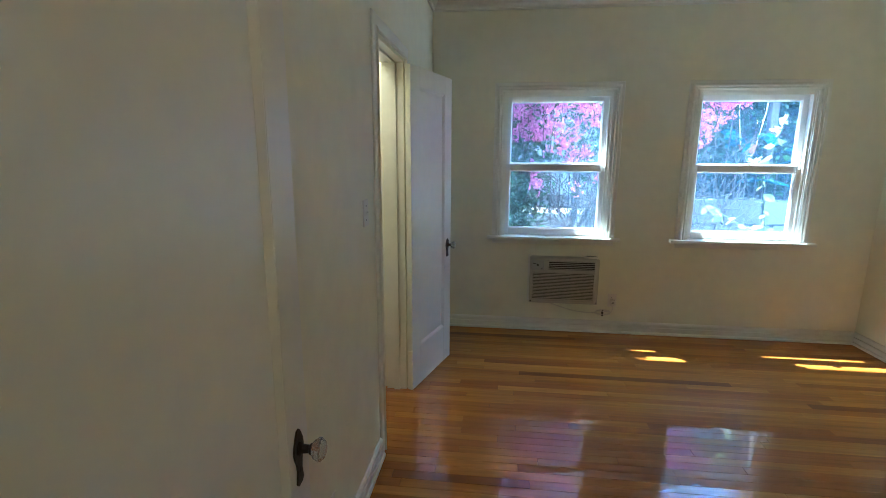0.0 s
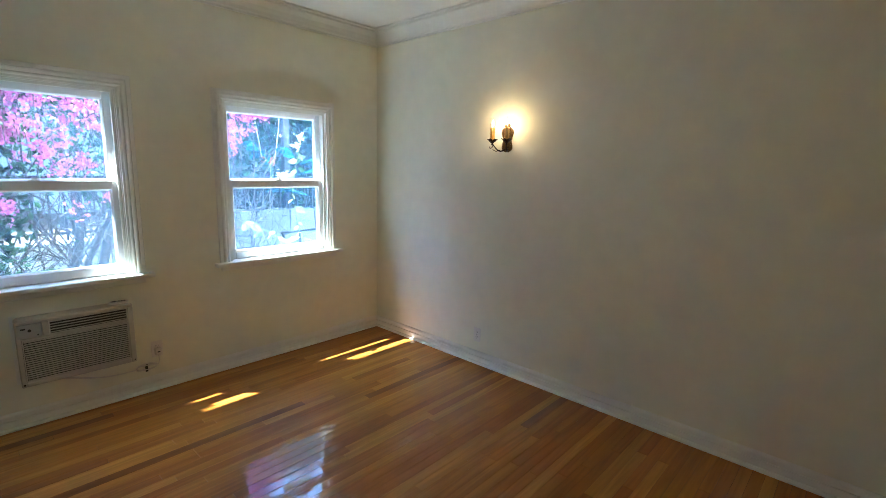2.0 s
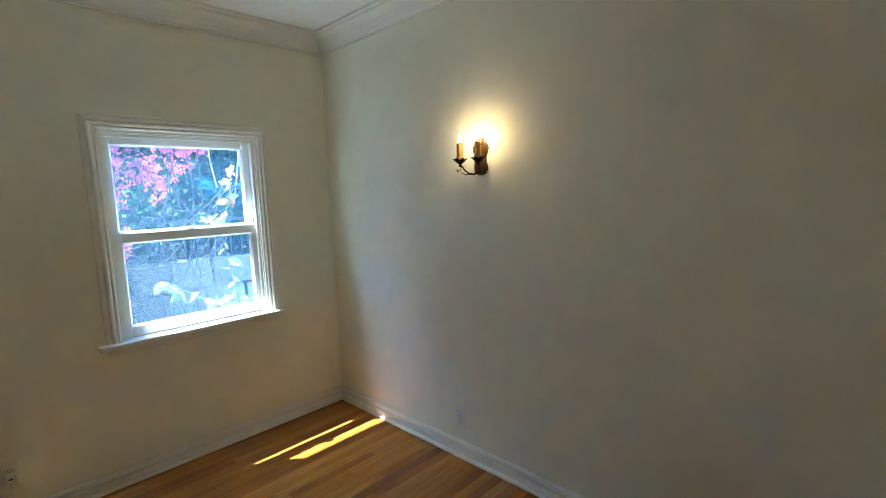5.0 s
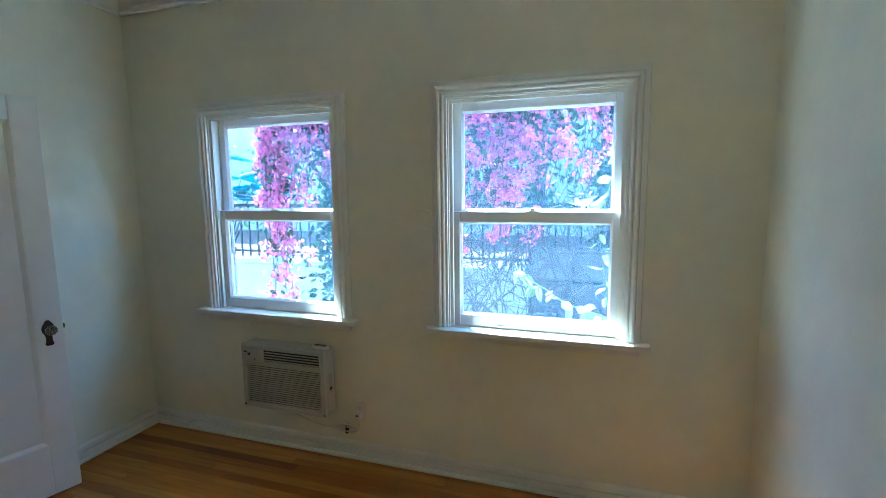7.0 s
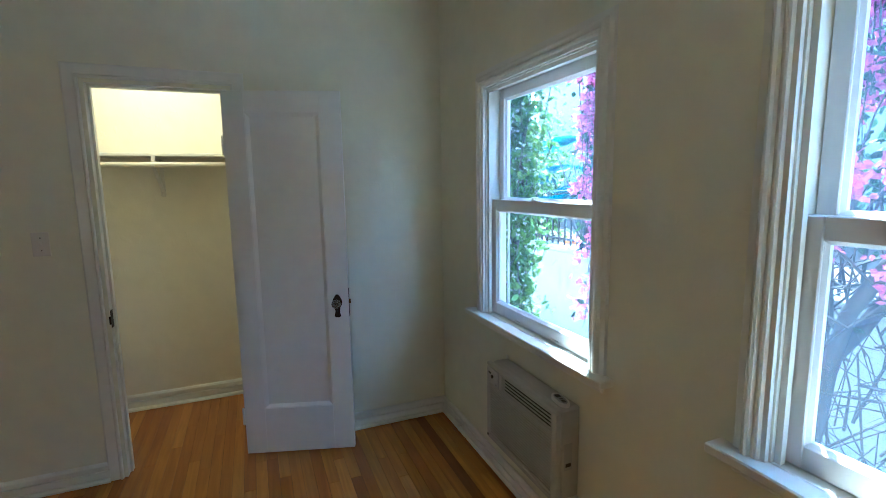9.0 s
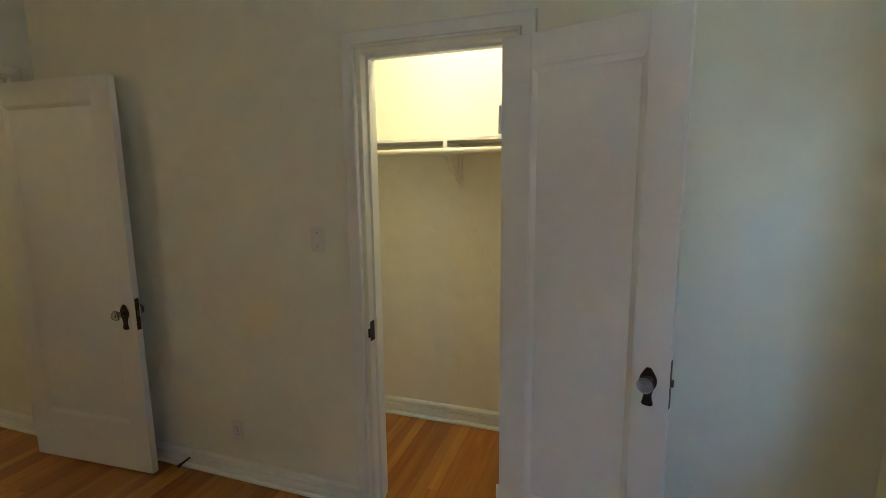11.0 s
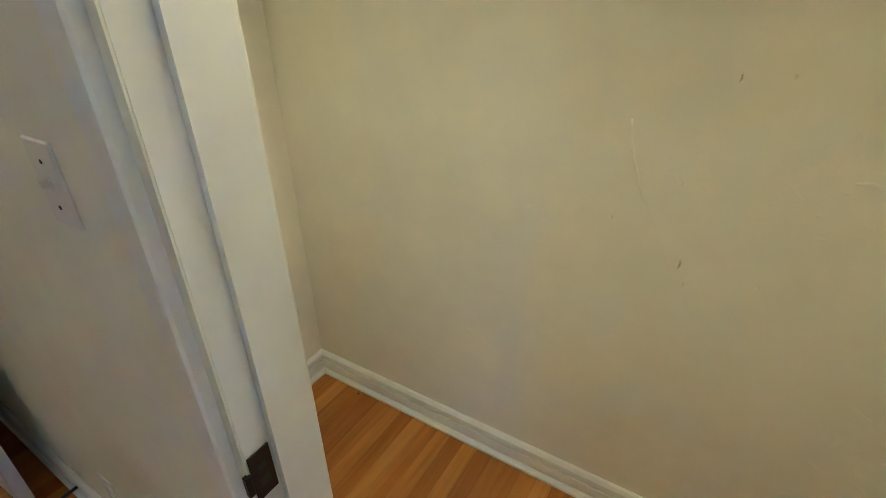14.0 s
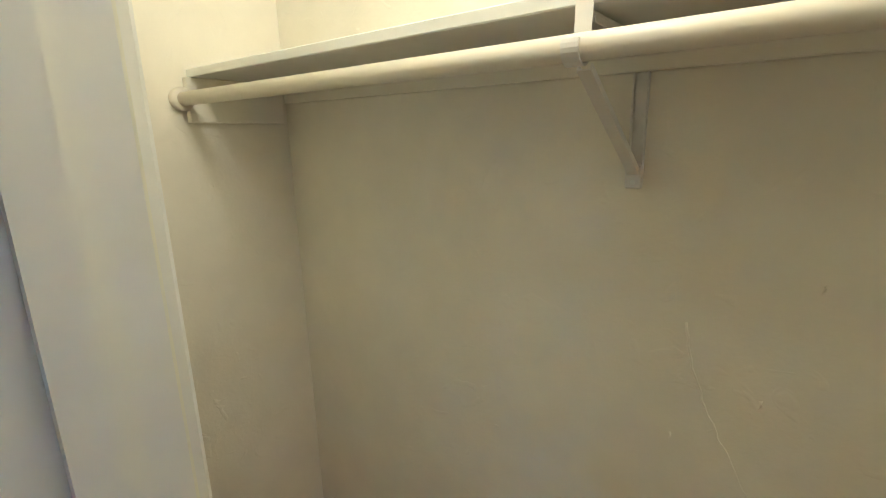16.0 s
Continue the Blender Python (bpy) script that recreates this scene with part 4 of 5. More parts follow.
# door stop on the baseboard, peg and nail
stop = thing("door_stop", Matrix.Translation((XW + 0.0145, 1.08, 0.055)), "dark spring door stop screwed to the baseboard", "door stop")
part("stem", tube(bmesh.new(), [(0, 0, 0), (0.030, 0, -0.001), (0.060, 0, -0.004)], 0.0055, 10), IRON, stop, smooth=True)
part("tip", rod(bmesh.new(), (0.058, 0, -0.004), (0.075, 0, -0.006), 0.009, 0.008, 12), RUBBER, stop, "black rubber tip")
peg = thing("wall_hook", Matrix.Translation((-0.53, HFAR, 1.225)), "small dark metal hook on the hall wall", "hook")
part("hook", tube(bmesh.new(), [(0, 0.0, 0), (0, 0.02, 0), (0, 0.030, 0.008), (0, 0.028, 0.018)], 0.006, 8), RUBBER, peg)
nail = thing("nail_head", Matrix.Translation((CB + 0.040, 1.562, 0.0)), "dark nail head in the closet floor", "nail")
part("head", lathe(bmesh.new(), [(0.0055, 0.0002), (0.005, 0.0014), (0.002, 0.002)], Matrix(), 10), ACDARK, nail)


# plaster flaws: hairline crack and small chips on the closet back wall, ridges by the sconce
def flaw(name, parent, pts, r, depth, mat):
    bm = bmesh.new()
    tube(bm, pts, r, 6, 0.4)
    bmesh.ops.scale(bm, vec=(depth, 1, 1), space=Matrix.Translation((-pts[0].x, 0, 0)), verts=bm.verts)
    return part(name, bm, mat, parent, smooth=True)
back = bpy.data.objects["closet_wall_back"]
r3 = random.Random(11)
crack = [Vector((CB + 0.0003, 2.448 + 0.003 * r3.uniform(-1, 1) + 0.13 * (k / 22) ** 1.5, 1.225 - 0.014 * k)) for k in range(23)]
flaw("crack", back, crack, 0.0028, 0.4, CLOSET)
for y, z, l in ((2.572, 1.112, 0.016), (2.627, 1.327, 0.014), (2.605, 0.925, 0.024), (2.622, 0.872, 0.014), (2.44, 1.00, 0.012), (2.76, 0.90, 0.008), (2.71, 1.33, 0.008)):
    flaw("chip", back, [Vector((CB + 0.0004, y, z)), Vector((CB + 0.0004, y + 0.002, z - l * 0.5)), Vector((CB + 0.0004, y - 0.001, z - l))], 0.0032, 0.4, CLOSET)
east = bpy.data.objects["wall_east"]
for k in range(26):
    y, z = 2.36 - abs(r3.gauss(0, 0.10)), 1.70 + r3.gauss(0, 0.09)
    l = r3.uniform(0.006, 0.022)
    a = r3.uniform(-0.9, 0.9)
    flaw("trowel_mark", east, [Vector((XE - 0.0003, y, z)), Vector((XE - 0.0003, y + l * 0.5 * a, z - l * 0.5)), Vector((XE - 0.0003, y + l * a * 0.6, z - l))], r3.uniform(0.0018, 0.0036), 0.22, WALL)
stop = thing("door_stop", Matrix.Translation((0.035, YN - 0.0145, 0.062)), "small white knob door stop on the baseboard", "door stop")
part("stem", tube(bmesh.new(), [(0, 0, 0), (0, -0.014, 0), (0, -0.026, 0)], 0.005, 10), PLATE, stop, smooth=True)
part("tip", rod(bmesh.new(), (0, -0.025, 0), (0, -0.036, 0), 0.009, 0.008, 12), PLATE, stop)


# ---- the garden ----
rg = random.Random(21)
structure("ground", boxes(((-400, YN + OUT, -0.5), (400, 800, -0.3)), ((-400, -400, -0.5), (400, YN + OUT, -0.31))), EARTH, "bare brown garden earth", "ground")
WALL_Y = 6.25
# added slab, out of view: throws sunlight up through the windows
structure("pavement", boxes(((-9, YN + OUT, -0.3005), (9, WALL_Y + 0.02, -0.285))), BOUNCE_PAVING, "unseen pale slab added between house and retaining wall to bounce sunlight indoors", "pavement")
structure("garden_wall", boxes(((-9, WALL_Y, -0.35), (1.9, WALL_Y + 0.22, 0.70)), ((-9, WALL_Y - 0.02, 0.70), (1.9, WALL_Y + 0.24, 0.76)), bevel=0.01), STUCCO, "white stucco retaining wall", "wall")
structure("terrace", boxes(((-9, WALL_Y + 0.20, -0.35), (9, 12, 0.66))), EARTH, "raised earth terrace behind the retaining wall", "ground")

# dry-stone stretch of the retaining wall
stones = thing("stone_wall", Matrix.Translation((1.92, WALL_Y, -0.35)), "grey rubble-stone retaining wall", "wall", kind="structure")
part("core", boxes(((0, 0.10, 0), (6, 0.22, 1.03))), STONE, stones)
z = 0.0
while z < 1.05:
    h = rg.uniform(0.20, 0.32)
    x = 0.0
    while x < 3.6:
        w = rg.uniform(0.22, 0.50)
        bm = bmesh.new()
        box(bm, (x + 0.006, -0.02 + rg.uniform(-0.02, 0.02), z + 0.006), (x + w - 0.006, 0.12, z + h - 0.006), 0.022, 2)
        for v in bm.verts:
            v.co += Vector((rg.uniform(-1, 1), rg.uniform(-1, 1), rg.uniform(-1, 1))) * 0.012
        part("stone", bm, STONE, stones)
        x += w
    z += h

# iron railing on top of the wall
rail = thing("fence", Matrix.Translation((-5, WALL_Y + 0.11, 0.76)), "dark iron railing on the retaining wall", "fence")
part("top_rail", boxes(((0, -0.014, 0.60), (9.6, 0.014, 0.635)), bevel=0.003), FENCE, rail)
part("bottom_rail", boxes(((0, -0.012, 0.06), (9.6, 0.012, 0.085)), bevel=0.003), FENCE, rail)
bar = boxes(((-0.008, -0.008, 0.0), (0.008, 0.008, 0.60)))
bar_mesh = bpy.data.meshes.new("bar")
bar.to_mesh(bar_mesh)
bar.free()
bar_mesh.materials.append(FENCE)
for k in range(80):
    b = new("bar", bar_mesh)
    b.parent = rail
    b.location = (0.06 + 0.12 * k, 0, 0)


class Leaves:
    """Collects folded leaves into one mesh."""
    def __init__(self):
        self.v, self.f = [], []

    def add(self, p, size, way, ratio=0.55, bend=0.25):
        way = way.normalized()
        side = way.cross(Vector((rg.uniform(-1, 1), rg.uniform(-1, 1), rg.uniform(-1, 1))))
        if side.length < 1e-3:
            return
        side.normalize()
        up = way.cross(side)
        i = len(self.v)
        w = size * ratio * 0.5
        for a, b, c in ((0, 0, 0), (0.35, 1, -bend), (0.35, -1, -bend), (0.72, 0.72, -bend), (0.72, -0.72, -bend), (1, 0, 0), (0.5, 0, 0)):
            self.v.append(p + way * size * a + side * w * b + up * w * c)
        self.f += [(i, i + 1, i + 6), (i, i + 6, i + 2), (i + 1, i + 3, i + 6), (i + 2, i + 6, i + 4), (i + 3, i + 5, i + 6), (i + 4, i + 6, i + 5)]

    def quad(self, p, size, way):
        """A papery bract."""
        way = way.normalized()
        side = way.orthogonal().normalized()
        side = Matrix.Rotation(rg.uniform(0, 6.3), 3, way) @ side
        i = len(self.v)
        self.v += [p, p + way * size * 0.55 + side * size * 0.38, p + way * size, p + way * size * 0.55 - side * size * 0.38]
        self.f += [(i, i + 1, i + 2), (i, i + 2, i + 3)]

    def done(self, name, mat, parent, label=""):
        data = bpy.data.meshes.new(name)
        data.from_pydata(self.v, [], self.f)
        data.materials.append(mat)
        ob = new(name, data)
        ob.parent = parent
        return tagged(ob, label)


def rnd(s=1.0):
    return Vector((rg.gauss(0, s), rg.gauss(0, s), rg.gauss(0, s)))


def bougainvillea():
    base = Vector((0.85, 5.42, -0.3))
    bush = thing("bougainvillea", Matrix.Translation(base), "sprawling bougainvillea with magenta bracts and bare lower stems", "shrub")
    trunk = bmesh.new()
    for k in range(4):
        top = Vector((rg.uniform(-0.9, 1.3), rg.uniform(-0.25, 0.15), rg.uniform(2.2, 2.6)))
        pts = [Vector((0.04 * k, 0.02 * k, 0)).lerp(top, s / 8) + Vector((0.08 * math.sin(s * 1.1 + k), 0.05 * math.cos(s + k), 0)) * (s > 0) for s in range(9)]
        tube(trunk, pts, 0.048, 8, 0.4)
    part("trunk", trunk, BARK, bush, "twisted grey stems", smooth=True)
    canes, green, pink, twigs = bmesh.new(), Leaves(), Leaves(), bmesh.new()

    def spray(start, end, leaves, clumps):
        """One arching cane with leaves along it and clumps of bracts towards its tip."""
        pts = []
        for s in range(8):
            q = s / 7
            p = start.lerp(end, q)
            p.z += 0.22 * math.sin(math.pi * q)
            pts.append(p + rnd(0.015))
        tube(canes, pts, 0.006, 4, 0.4)
        for s in range(leaves):
            q = rg.random()
            i = min(6, int(q * 7))
            green.add(pts[i].lerp(pts[i + 1], q * 7 - i) + rnd(0.05), rg.uniform(0.035, 0.07), rnd() + Vector((0, 0, -0.4)))
        for c in range(clumps):
            q = rg.uniform(0.25, 1.0)
            i = min(6, int(q * 7))
            mid = pts[i].lerp(pts[i + 1], q * 7 - i) + rnd(0.03)
            for s in range(rg.randint(10, 20)):
                p = mid + rnd(0.036)
                for b in range(3):
                    pink.quad(p, rg.uniform(0.026, 0.042), rnd() + Vector((0, -0.4, 0.2)))

    # the curtain of long hanging sprays at the end towards the vine
    for k in range(24):
        start = Vector((rg.uniform(-0.98, -0.62), rg.uniform(-0.50, -0.28), rg.uniform(2.2, 2.9)))
        spray(start, start + Vector((rg.uniform(-0.06, 0.12), rg.uniform(-0.12, 0.1), -rg.uniform(0.8, 1.75))), 24, rg.randint(3, 6))
    # the broad head over the bare stems
    for k in range(125):
        x = rg.uniform(-0.65, 1.75)
        start = Vector((x, -0.30 + 0.18 * x + rg.uniform(-0.1, 0.2), rg.uniform(2.2, 3.1)))
        spray(start, start + Vector((rg.uniform(-0.3, 0.3), rg.uniform(-0.3, 0.05), -rg.uniform(0.4, 1.05))), 26, rg.randint(2, 5))
    for k in range(620):
        a = Vector((rg.uniform(-0.35, 2.0), rg.uniform(-0.30, 0.40), rg.uniform(0.1, 1.7)))
        b = a + Vector((rg.uniform(-0.5, 0.5), rg.uniform(-0.15, 0.15), rg.uniform(-0.3, 0.9)))
        tube(twigs, [a, a.lerp(b, 0.5) + rnd(0.05), b], rg.uniform(0.003, 0.009), 4, 0.5)
    for k in range(2000):
        green.add(Vector((rg.gauss(-0.36, 0.14), rg.uniform(-0.35, 0.0), rg.uniform(0.5, 2.3))), rg.uniform(0.05, 0.085), rnd())
    for k in range(900):
        green.add(Vector((rg.uniform(-0.5, 1.7), rg.uniform(0.0, 0.45), rg.uniform(1.5, 2.8))), rg.uniform(0.05, 0.085), rnd())
    part("canes", canes, BARK, bush)
    part("bare_twigs", twigs, BARK, bush, "tangle of bare grey twigs")
    green.done("leaves", LEAF, bush)
    pink.done("bracts", PINK, bush, "magenta papery bracts")
bougainvillea()


def jasmine(name, base, label, category, n, rise, wide, reach, mat, shade_mat=0):
    vine = thing(name, Matrix.Translation(base), label, category)
    stems, green, white = bmesh.new(), Leaves(), Leaves()
    for k in range(n):
        x, y = rg.gauss(0, wide), rg.gauss(0, wide * 0.8)
        pts = [Vector((x * (0.3 + s / 9), y * (0.3 + s / 9), rise * s)) + (rnd(0.035) if s else Vector((0, 0, 0))) for s in range(10)]
        tube(stems, pts, 0.008, 5, 0.5)
        for s in range(150):
            q = rg.uniform(0.4, 8.9)
            i = int(q)
            p = pts[i].lerp(pts[i + 1], q - i) + rnd(reach)
            green.add(p, rg.uniform(0.05, 0.095), rnd() + Vector((0.3, -0.3, -0.3)), 0.5)
            if s % 6 == 0:
                c = p + rnd(0.03)
                for b in range(5):
                    white.add(c, rg.uniform(0.022, 0.034), rnd(), 0.45)
    for k in range(shade_mat):
        # unseen leaf mat added above the vine; it shades the left half of window_1
        a, b = Vector((rg.gauss(0, 0.05), 0, 2.8)), Vector((rg.uniform(0.2, 0.86), rg.uniform(-0.1, 0.1), rg.uniform(3.0, 4.1)))
        tube(stems, [a, a.lerp(b, 0.5) + Vector((0, 0, 0.15)), b], 0.008, 5, 0.5)
        for s in range(150):
            green.add(Vector((rg.uniform(-0.2, 0.86), rg.gauss(0, 0.09), rg.uniform(2.85, 4.25))), rg.uniform(0.06, 0.10), rnd(), 0.6)
    part("stems", stems, BARK, vine)
    green.done("leaves", mat, vine)
    white.done("flowers", WHITE_PETAL, vine, "small white star flowers")
jasmine("jasmine_vine", Vector((-0.93, 4.88, -0.3)), "glossy green jasmine vine with small white flowers", "vine", 34, 0.34, 0.10, 0.075, LEAF_BRIGHT, 16)
jasmine("flowering_shrub", Vector((-3.45, 6.95, 0.66)), "dark green shrub with white blossom on the terrace", "shrub", 14, 0.19, 0.30, 0.13, LEAF_BRIGHT)


def window_creeper():
    """Large leaves just outside the second window, their sunlit look put into the colour."""
    base = Vector((2.72, 4.36, -0.3))
    plant = thing("creeper", Matrix.Translation(base), "climbing creeper with large leaves coloured pale as sunlit", "plant")
    stems, leaf = bmesh.new(), Leaves()
    up = [Vector((-0.03, 0, 0)), Vector((-0.10, 0.02, 0.6)), Vector((-0.13, 0.0, 1.15)), Vector((-0.17, 0.02, 1.4)), Vector((-0.20, 0.03, 1.62)), Vector((-0.15, 0.03, 1.85)), Vector((-0.10, 0.02, 2.05))]
    over = [Vector((-0.08, 0, 1.12)), Vector((-0.22, -0.02, 1.17)), Vector((-0.36, -0.03, 1.21)), Vector((-0.48, -0.02, 1.29)), Vector((-0.60, 0, 1.35)), Vector((-0.66, 0, 1.37))]
    for pts, r in ((up, 0.005), (over, 0.004)):
        tube(stems, pts, r, 6, 0.6)
        for a, b in zip(pts, pts[1:]):
            if b.z < 1.1:
                continue
            for s in range(4):
                p = a.lerp(b, (s + rg.random()) / 4)
                leaf.add(p, rg.uniform(0.065, 0.115), Vector((rg.uniform(-1, 1), rg.uniform(-0.6, 0.3), rg.uniform(-1.0, 0.2))), 0.62, 0.15)
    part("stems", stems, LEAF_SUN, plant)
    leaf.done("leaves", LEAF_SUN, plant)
    flower = Leaves()
    for c in ((-0.26, 0.06, 1.78), (-0.30, 0.02, 1.76), (-0.12, 0.05, 2.02), (-0.10, 0.0, 2.10)):
        for b in range(9):
            flower.add(Vector(c) + rnd(0.012), rg.uniform(0.035, 0.06), rnd(), 0.5)
    flower.done("flowers", WHITE_PETAL, plant, "white blossoms")
window_creeper()


def fan_palm(name, at, size, mat, label):
    plant = thing(name, Matrix.Translation(at), label, "plant")
    stem, fans = bmesh.new(), Leaves()
    for k in range(14):
        a = rg.uniform(0, 6.28)
        tip = Vector((0.45 * math.cos(a), 0.35 * math.sin(a), rg.uniform(0.45, 1.0))) * size
        tube(stem, [Vector((0, 0, 0)), tip * 0.5 + Vector((0, 0, 0.1)), tip], 0.010 * size, 5, 0.5)
        out = Vector((tip.x, tip.y - 0.25, 0.15)).normalized()
        side = out.cross(Vector((0, 0, 1))).normalized()
        for s in range(-9, 10):
            w = out * math.cos(s * 0.17) + side * math.sin(s * 0.17) + Vector((0, 0, -0.25))
            fans.add(tip, rg.uniform(0.30, 0.38) * size, w, 0.15, 0.2)
    part("stems", stem, BARK, plant)
    fans.done("fans", mat, plant)
fan_palm("fan_palm", (-2.15, 6.70, 0.66), 1.35, LEAF_BLUE, "blue-green fan palm on the terrace")
fan_palm("fan_palm", (3.98, 6.72, 0.66), 1.0, LEAF_BLUE, "strappy dark green palm on the terrace")


def pot_plant(name, at, mat, label, leaf_size, n):
    plant = thing(name, Matrix.Translation(at), label, "plant")
    part("pot", lathe(bmesh.new(), [(0.055, 0.0), (0.085, 0.14), (0.092, 0.14), (0.092, 0.175), (0.080, 0.175), (0.078, 0.15)], Matrix(), 18), CLAY, plant, "terracotta pot")
    leaf, stem = Leaves(), bmesh.new()
    for k in range(n):
        tip = Vector((rg.gauss(0, 0.13), rg.gauss(0, 0.10), rg.uniform(0.35, 0.95)))
        tube(stem, [Vector((0, 0, 0.14)), tip * 0.6 + Vector((0, 0, 0.1)), tip], 0.005, 4, 0.6)
        for s in range(3):
            leaf.add(tip + rnd(0.03), leaf_size * rg.uniform(0.7, 1.2), Vector((tip.x * 3 + rg.gauss(0, 0.5), tip.y * 3 - 0.4, rg.uniform(-0.6, 0.4))), 0.55, 0.2)
    part("stems", stem, BARK, plant)
    leaf.done("leaves", mat, plant)
pot_plant("pot_plant", (3.33, 6.62, 0.66), LEAF, "broad-leaved plant in a terracotta pot behind the railing", 0.20, 9)
pot_plant("pot_plant", (3.75, 6.70, 0.66), LEAF_BRIGHT, "leafy plant in a terracotta pot behind the railing", 0.14, 16)
pot_plant("pot_plant", (-1.95, 6.55, 0.66), LEAF_BRIGHT, "flowering plant in a terracotta pot behind the railing", 0.08, 20)
pot_plant("pot_plant", (2.75, 6.60, 0.66), LEAF, "dark leafy plant in a terracotta pot behind the railing", 0.15, 14)

post = thing("trellis", Matrix.Translation((3.72, 6.66, 0.66)), "weathered wooden post with a cross beam on the terrace", "trellis")
part("post", boxes(((-0.045, -0.045, 0.0), (0.045, 0.045, 1.86)), bevel=0.006), BARK, post)
part("beam", boxes(((-0.62, -0.03, 1.8605), (0.22, 0.03, 1.94)), bevel=0.006), BARK, post)

basket = thing("hanging_planter", Matrix.Translation((3.46, 6.66, 1.50)), "hanging pot with large veined leaves on white cords", "plant")
part("pot", lathe(bmesh.new(), [(0.05, 0.0), (0.085, 0.05), (0.10, 0.13), (0.108, 0.13), (0.108, 0.15), (0.092, 0.15), (0.085, 0.12)], Matrix(), 18), CLAY, basket, "terracotta pot")
for x in (-0.18, 0.20):
    part("cord", tube(bmesh.new(), [(x * 0.5, 0, 0.145), (x * 0.85, 0, 0.55), (x, 0, 1.02)], 0.007, 6), PLATE, basket, "white hanging cord")
leaf, stem = Leaves(), bmesh.new()
for k in range(16):
    a = rg.uniform(0, 6.28)
    tip = Vector((0.17 * math.cos(a), 0.13 * math.sin(a) - 0.04, rg.uniform(0.10, 0.34)))
    tube(stem, [Vector((0, 0, 0.12)), tip * 0.6 + Vector((0, 0, 0.10)), tip], 0.005, 4, 0.6)
    leaf.add(tip, rg.uniform(0.16, 0.24), Vector((math.cos(a), math.sin(a) - 0.5, rg.uniform(-0.9, 0.1))), 0.62, 0.2)
part("stems", stem, BARK, basket)
leaf.done("leaves", LEAF_BLUE, basket, "large veined leaves")

ball = thing("lantern_ball", Matrix.Translation((-2.25, 6.52, 0.66)), "small orange garden lantern behind the railing", "lantern")
part("globe", lathe(bmesh.new(), [(0.03, 0), (0.075, 0.05), (0.085, 0.10), (0.07, 0.16), (0.03, 0.20)], Matrix(), 16), ORANGE, ball, smooth=True)


def tree(name, at, height, spread, n, size, mat, label):
    """A broad-leaved tree: tapered trunk, limbs and a ragged crown."""
    t = thing(name, Matrix.Translation(at), label, "tree")
    wood, crown = bmesh.new(), Leaves()
    tube(wood, [Vector((0, 0, 0)), Vector((0.08, 0.02, height * 0.3)), Vector((-0.04, 0.05, height * 0.6)), Vector((0.02, 0, height * 0.9))], 0.11, 9, 0.3)
    tips = []
    for k in range(16):
        z0 = rg.uniform(0.2, 0.8) * height
        a = rg.uniform(0, 6.28)
        tip = Vector((spread * rg.uniform(0.4, 1) * math.cos(a), spread * rg.uniform(0.4, 1) * math.sin(a), min(height, z0 + rg.uniform(0.1, 0.5) * height)))
        mid = Vector((0, 0, z0)).lerp(tip, 0.5) + rnd(0.08)
        tube(wood, [Vector((0, 0, z0)), mid, tip], 0.035, 6, 0.3)
        tips += [tip, mid, mid.lerp(tip, 0.5)]
    for k in range(n):
        c = rg.choice(tips)
        crown.add(c + rnd(spread * 0.17), size * rg.uniform(0.6, 1.2), rnd() + Vector((0, -0.3, -0.4)))
    part("trunk", wood, BARK, t)
    crown.done("crown", mat, t)
# first tree: spot and height chosen to shade the stones and darken the backdrop
tree("tree", (1.8, 7.5, 0.66), 4.6, 1.6, 5200, 0.12, LEAF, "dense dark green garden tree")
tree("tree", (4.6, 7.9, 0.66), 3.4, 1.3, 2600, 0.12, LEAF, "dense dark green garden tree")
tree("tree", (6.8, 8.2, 0.66), 3.6, 1.4, 2600, 0.13, LEAF, "dense dark green garden tree")

def hedge(x0, x1, y, z0, z1, n):
    h = thing("hedge", Matrix.Translation(((x0 + x1) / 2, y, z0)), "dense dark green hedge behind the railing", "hedge")
    wood, crown = bmesh.new(), Leaves()
    half = (x1 - x0) / 2
    for k in range(int(half * 8)):
        x = rg.uniform(-half, half)
        tube(wood, [Vector((x, 0, 0)), Vector((x + rg.gauss(0, 0.1), rg.gauss(0, 0.1), (z1 - z0) * 0.5)), Vector((x + rg.gauss(0, 0.2), rg.gauss(0, 0.15), z1 - z0))], 0.015, 5, 0.4)
    for k in range(n):
        x = rg.uniform(-half, half)
        top = (z1 - z0) * (0.85 + 0.12 * math.sin(x * 2.3) + 0.08 * math.sin(x * 5.1))
        crown.add(Vector((x, rg.gauss(0, 0.16), rg.uniform(0, 1) ** 0.8 * top)), rg.uniform(0.06, 0.15), rnd() + Vector((0, -0.5, -0.3)))
    part("stems", wood, BARK, h)
    crown.done("leaves", LEAF, h)
hedge(2.5, 6.2, 7.15, 0.66, 3.1, 9000)

house = thing("neighbour_house", Matrix.Translation((-9, 10.5, 0.66)), "pale stucco house beyond the terrace", "house", kind="structure")
part("wall", boxes(((0, 0, 0), (22, 0.3, 5.0))), STUCCO, house)
part("roof", boxes(((-0.4, -0.5, 5.0), (22.4, 4, 5.2))), CLAY, house)
for x in (2.2, 4.6, 11.5, 15.5):
    w = part("window", boxes(((x, -0.04, 2.1), (x + 0.9, 0.01, 3.3)), bevel=0.004), VINYL, house)
    part("pane", boxes(((x + 0.08, -0.05, 2.18), (x + 0.92 - 0.1, -0.041, 3.22))), ACDARK, w)
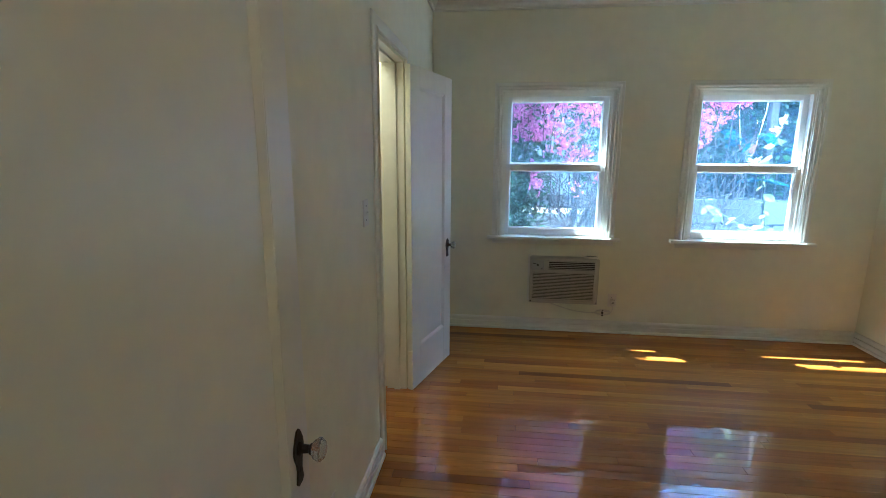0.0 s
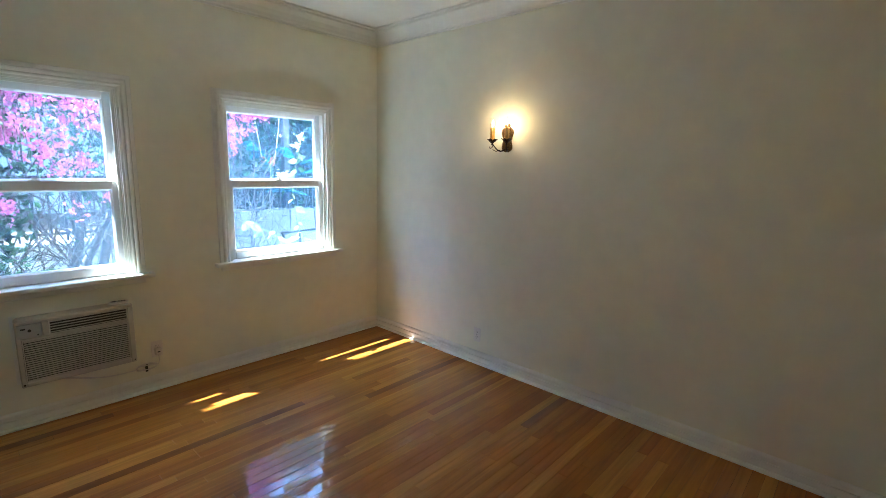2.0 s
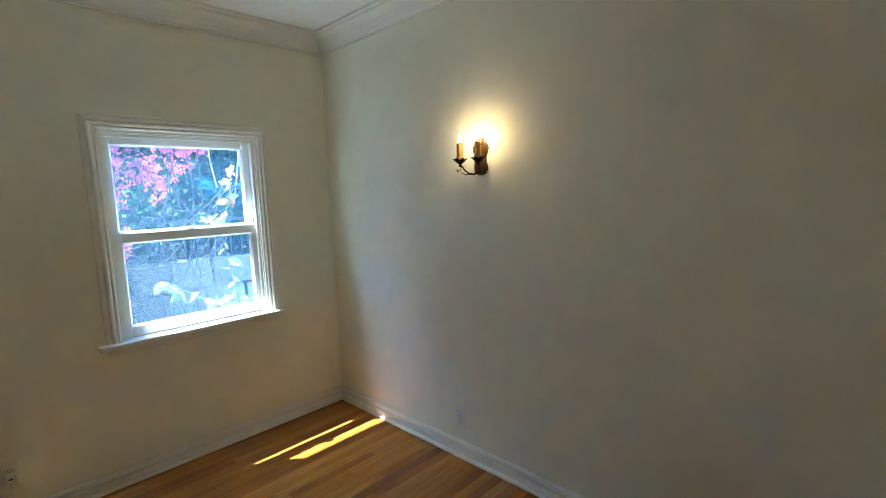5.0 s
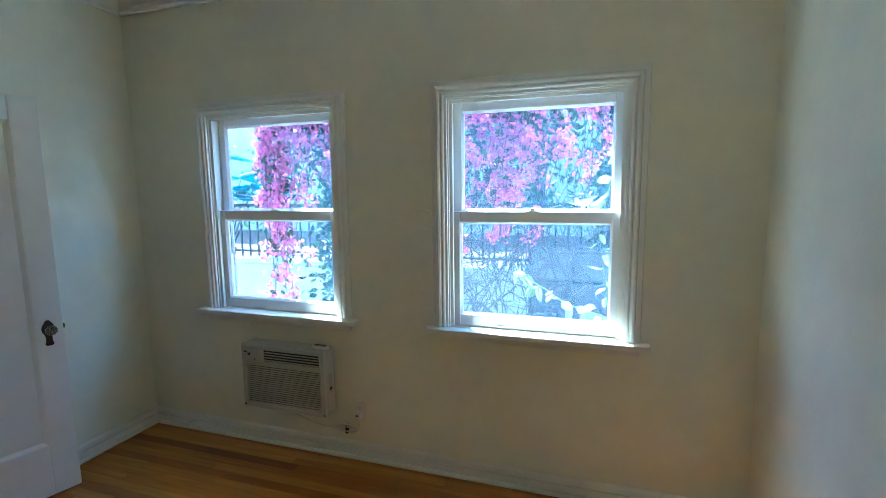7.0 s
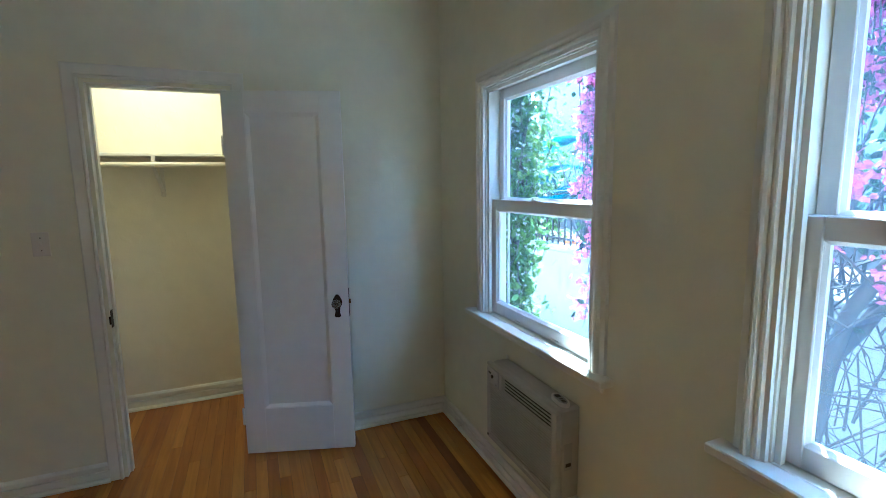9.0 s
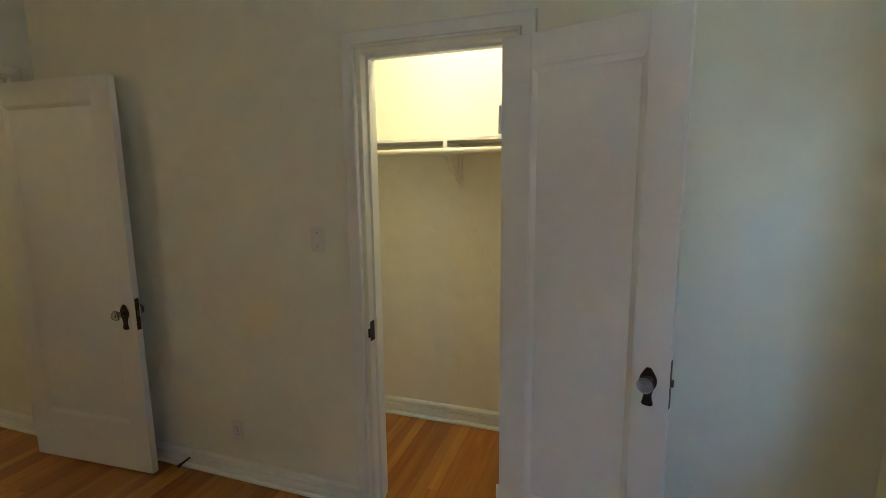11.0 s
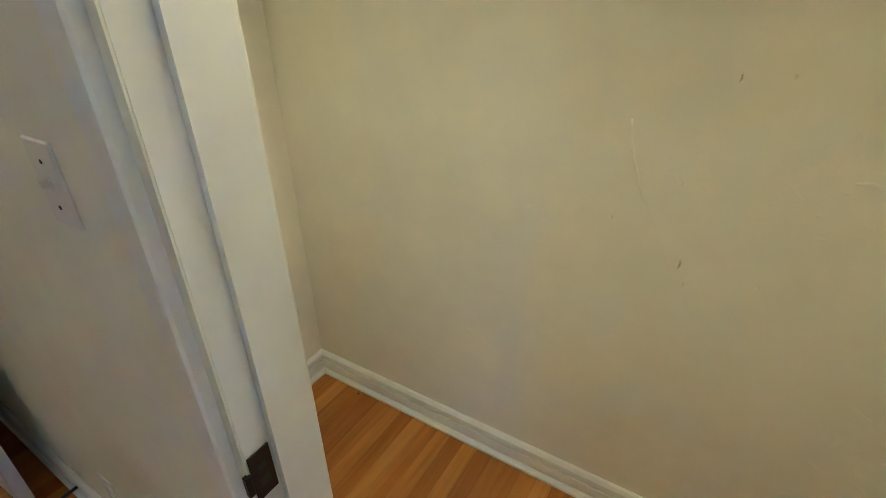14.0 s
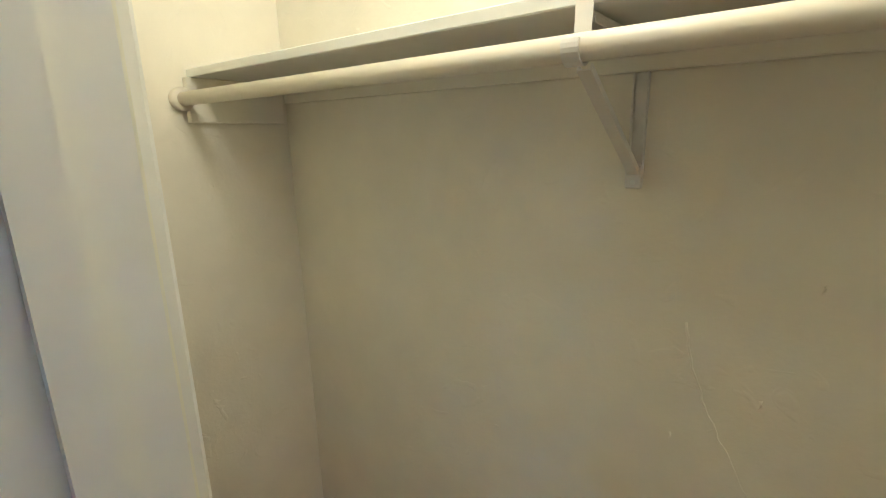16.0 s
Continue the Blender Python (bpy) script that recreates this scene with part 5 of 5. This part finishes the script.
structure("house_side_wall", boxes(((-9.2, 4.2, -0.35), (-9, 12, 3.2))), STUCCO, "pale garden side wall", "wall")
structure("garden_side_wall", boxes(((9, 4.2, -0.35), (9.2, 12, 3.2))), STUCCO, "pale garden side wall", "wall")


# ---- oak boards, last ----
def board_meshes(lengths, width):
    made = {}
    for k in lengths:
        bm = bmesh.new()
        box(bm, (0.0004, 0.0004, -0.0115), (k - 0.0004, width - 0.0004, 0.0))
        top = [e for e in bm.edges if all(v.co.z > -0.001 for v in e.verts)]
        bmesh.ops.bevel(bm, geom=top, offset=0.0007, segments=1, affect="EDGES", profile=0.5)
        data = bpy.data.meshes.new("board")
        bm.to_mesh(data)
        bm.free()
        data.materials.append(OAK)
        made[k] = data
    return made


BOARD = 0.0573
LENGTHS = [round(0.3 + 0.05 * i, 2) for i in range(30)]
MESHES = board_meshes(LENGTHS, BOARD)
rng = random.Random(7)


def board_rows(x0, x1, y0, y1):
    """Rows of boards running east-west with random end joints; the last one of a row is cut to fit."""
    out = []
    y = y0
    while y < y1 - 0.001:
        x = x0
        while x < x1 - 0.001:
            left = x1 - x
            k = rng.choice([q for q in LENGTHS if 0.4 <= q <= 1.6])
            if left - k < 0.3:
                k = round(left, 4)
            out.append((x, y, k))
            x += k
        y += BOARD
    return out


def board_object(x, y, k):
    data = MESHES.get(round(k, 2)) if abs(round(k, 2) - k) < 1e-6 else None
    if data is None:
        data = MESHES.setdefault(("cut", round(k, 3)), board_meshes([k], BOARD)[k])
    ob = new("board", data)
    ob.location = (x, y, 0)
    ob.parent = FLOOR
    return ob


room = []
for i in range(int((YN - YS + WALL_T) / BOARD) + 1):
    y = YS - WALL_T + 0.003 + i * BOARD
    room += board_rows(CB if CSOUTH - BOARD < y < CNORTH else XW - 0.02, XE + 0.01, y, y + 0.5 * BOARD)
for x, y, k in room:
    board_object(x, y, k)

rest = board_rows(HWEST, HEAST, YS - WALL_T + 0.003 - 44 * BOARD, YS - WALL_T + 0.002)
verts, faces = [], []
for x, y, k in rest:
    g, c = 0.0004, 0.0007
    i = len(verts)
    for z, inset in ((-0.0115, g), (-c, g), (0.0, g + c)):
        verts += [(x + inset, y + inset, z), (x + k - inset, y + inset, z), (x + k - inset, y + BOARD - inset, z), (x + inset, y + BOARD - inset, z)]
    for r in (0, 4):
        faces += [(i + r + j, i + r + (j + 1) % 4, i + r + 4 + (j + 1) % 4, i + r + 4 + j) for j in range(4)]
    faces.append((i + 8, i + 9, i + 10, i + 11))
data = bpy.data.meshes.new("far_boards")
data.from_pydata(verts, [], faces)
data.materials.append(OAK)
far = new("far_boards", data)
far.parent = FLOOR
tagged(far, "oak boards of the hall floor", kind="stuff")
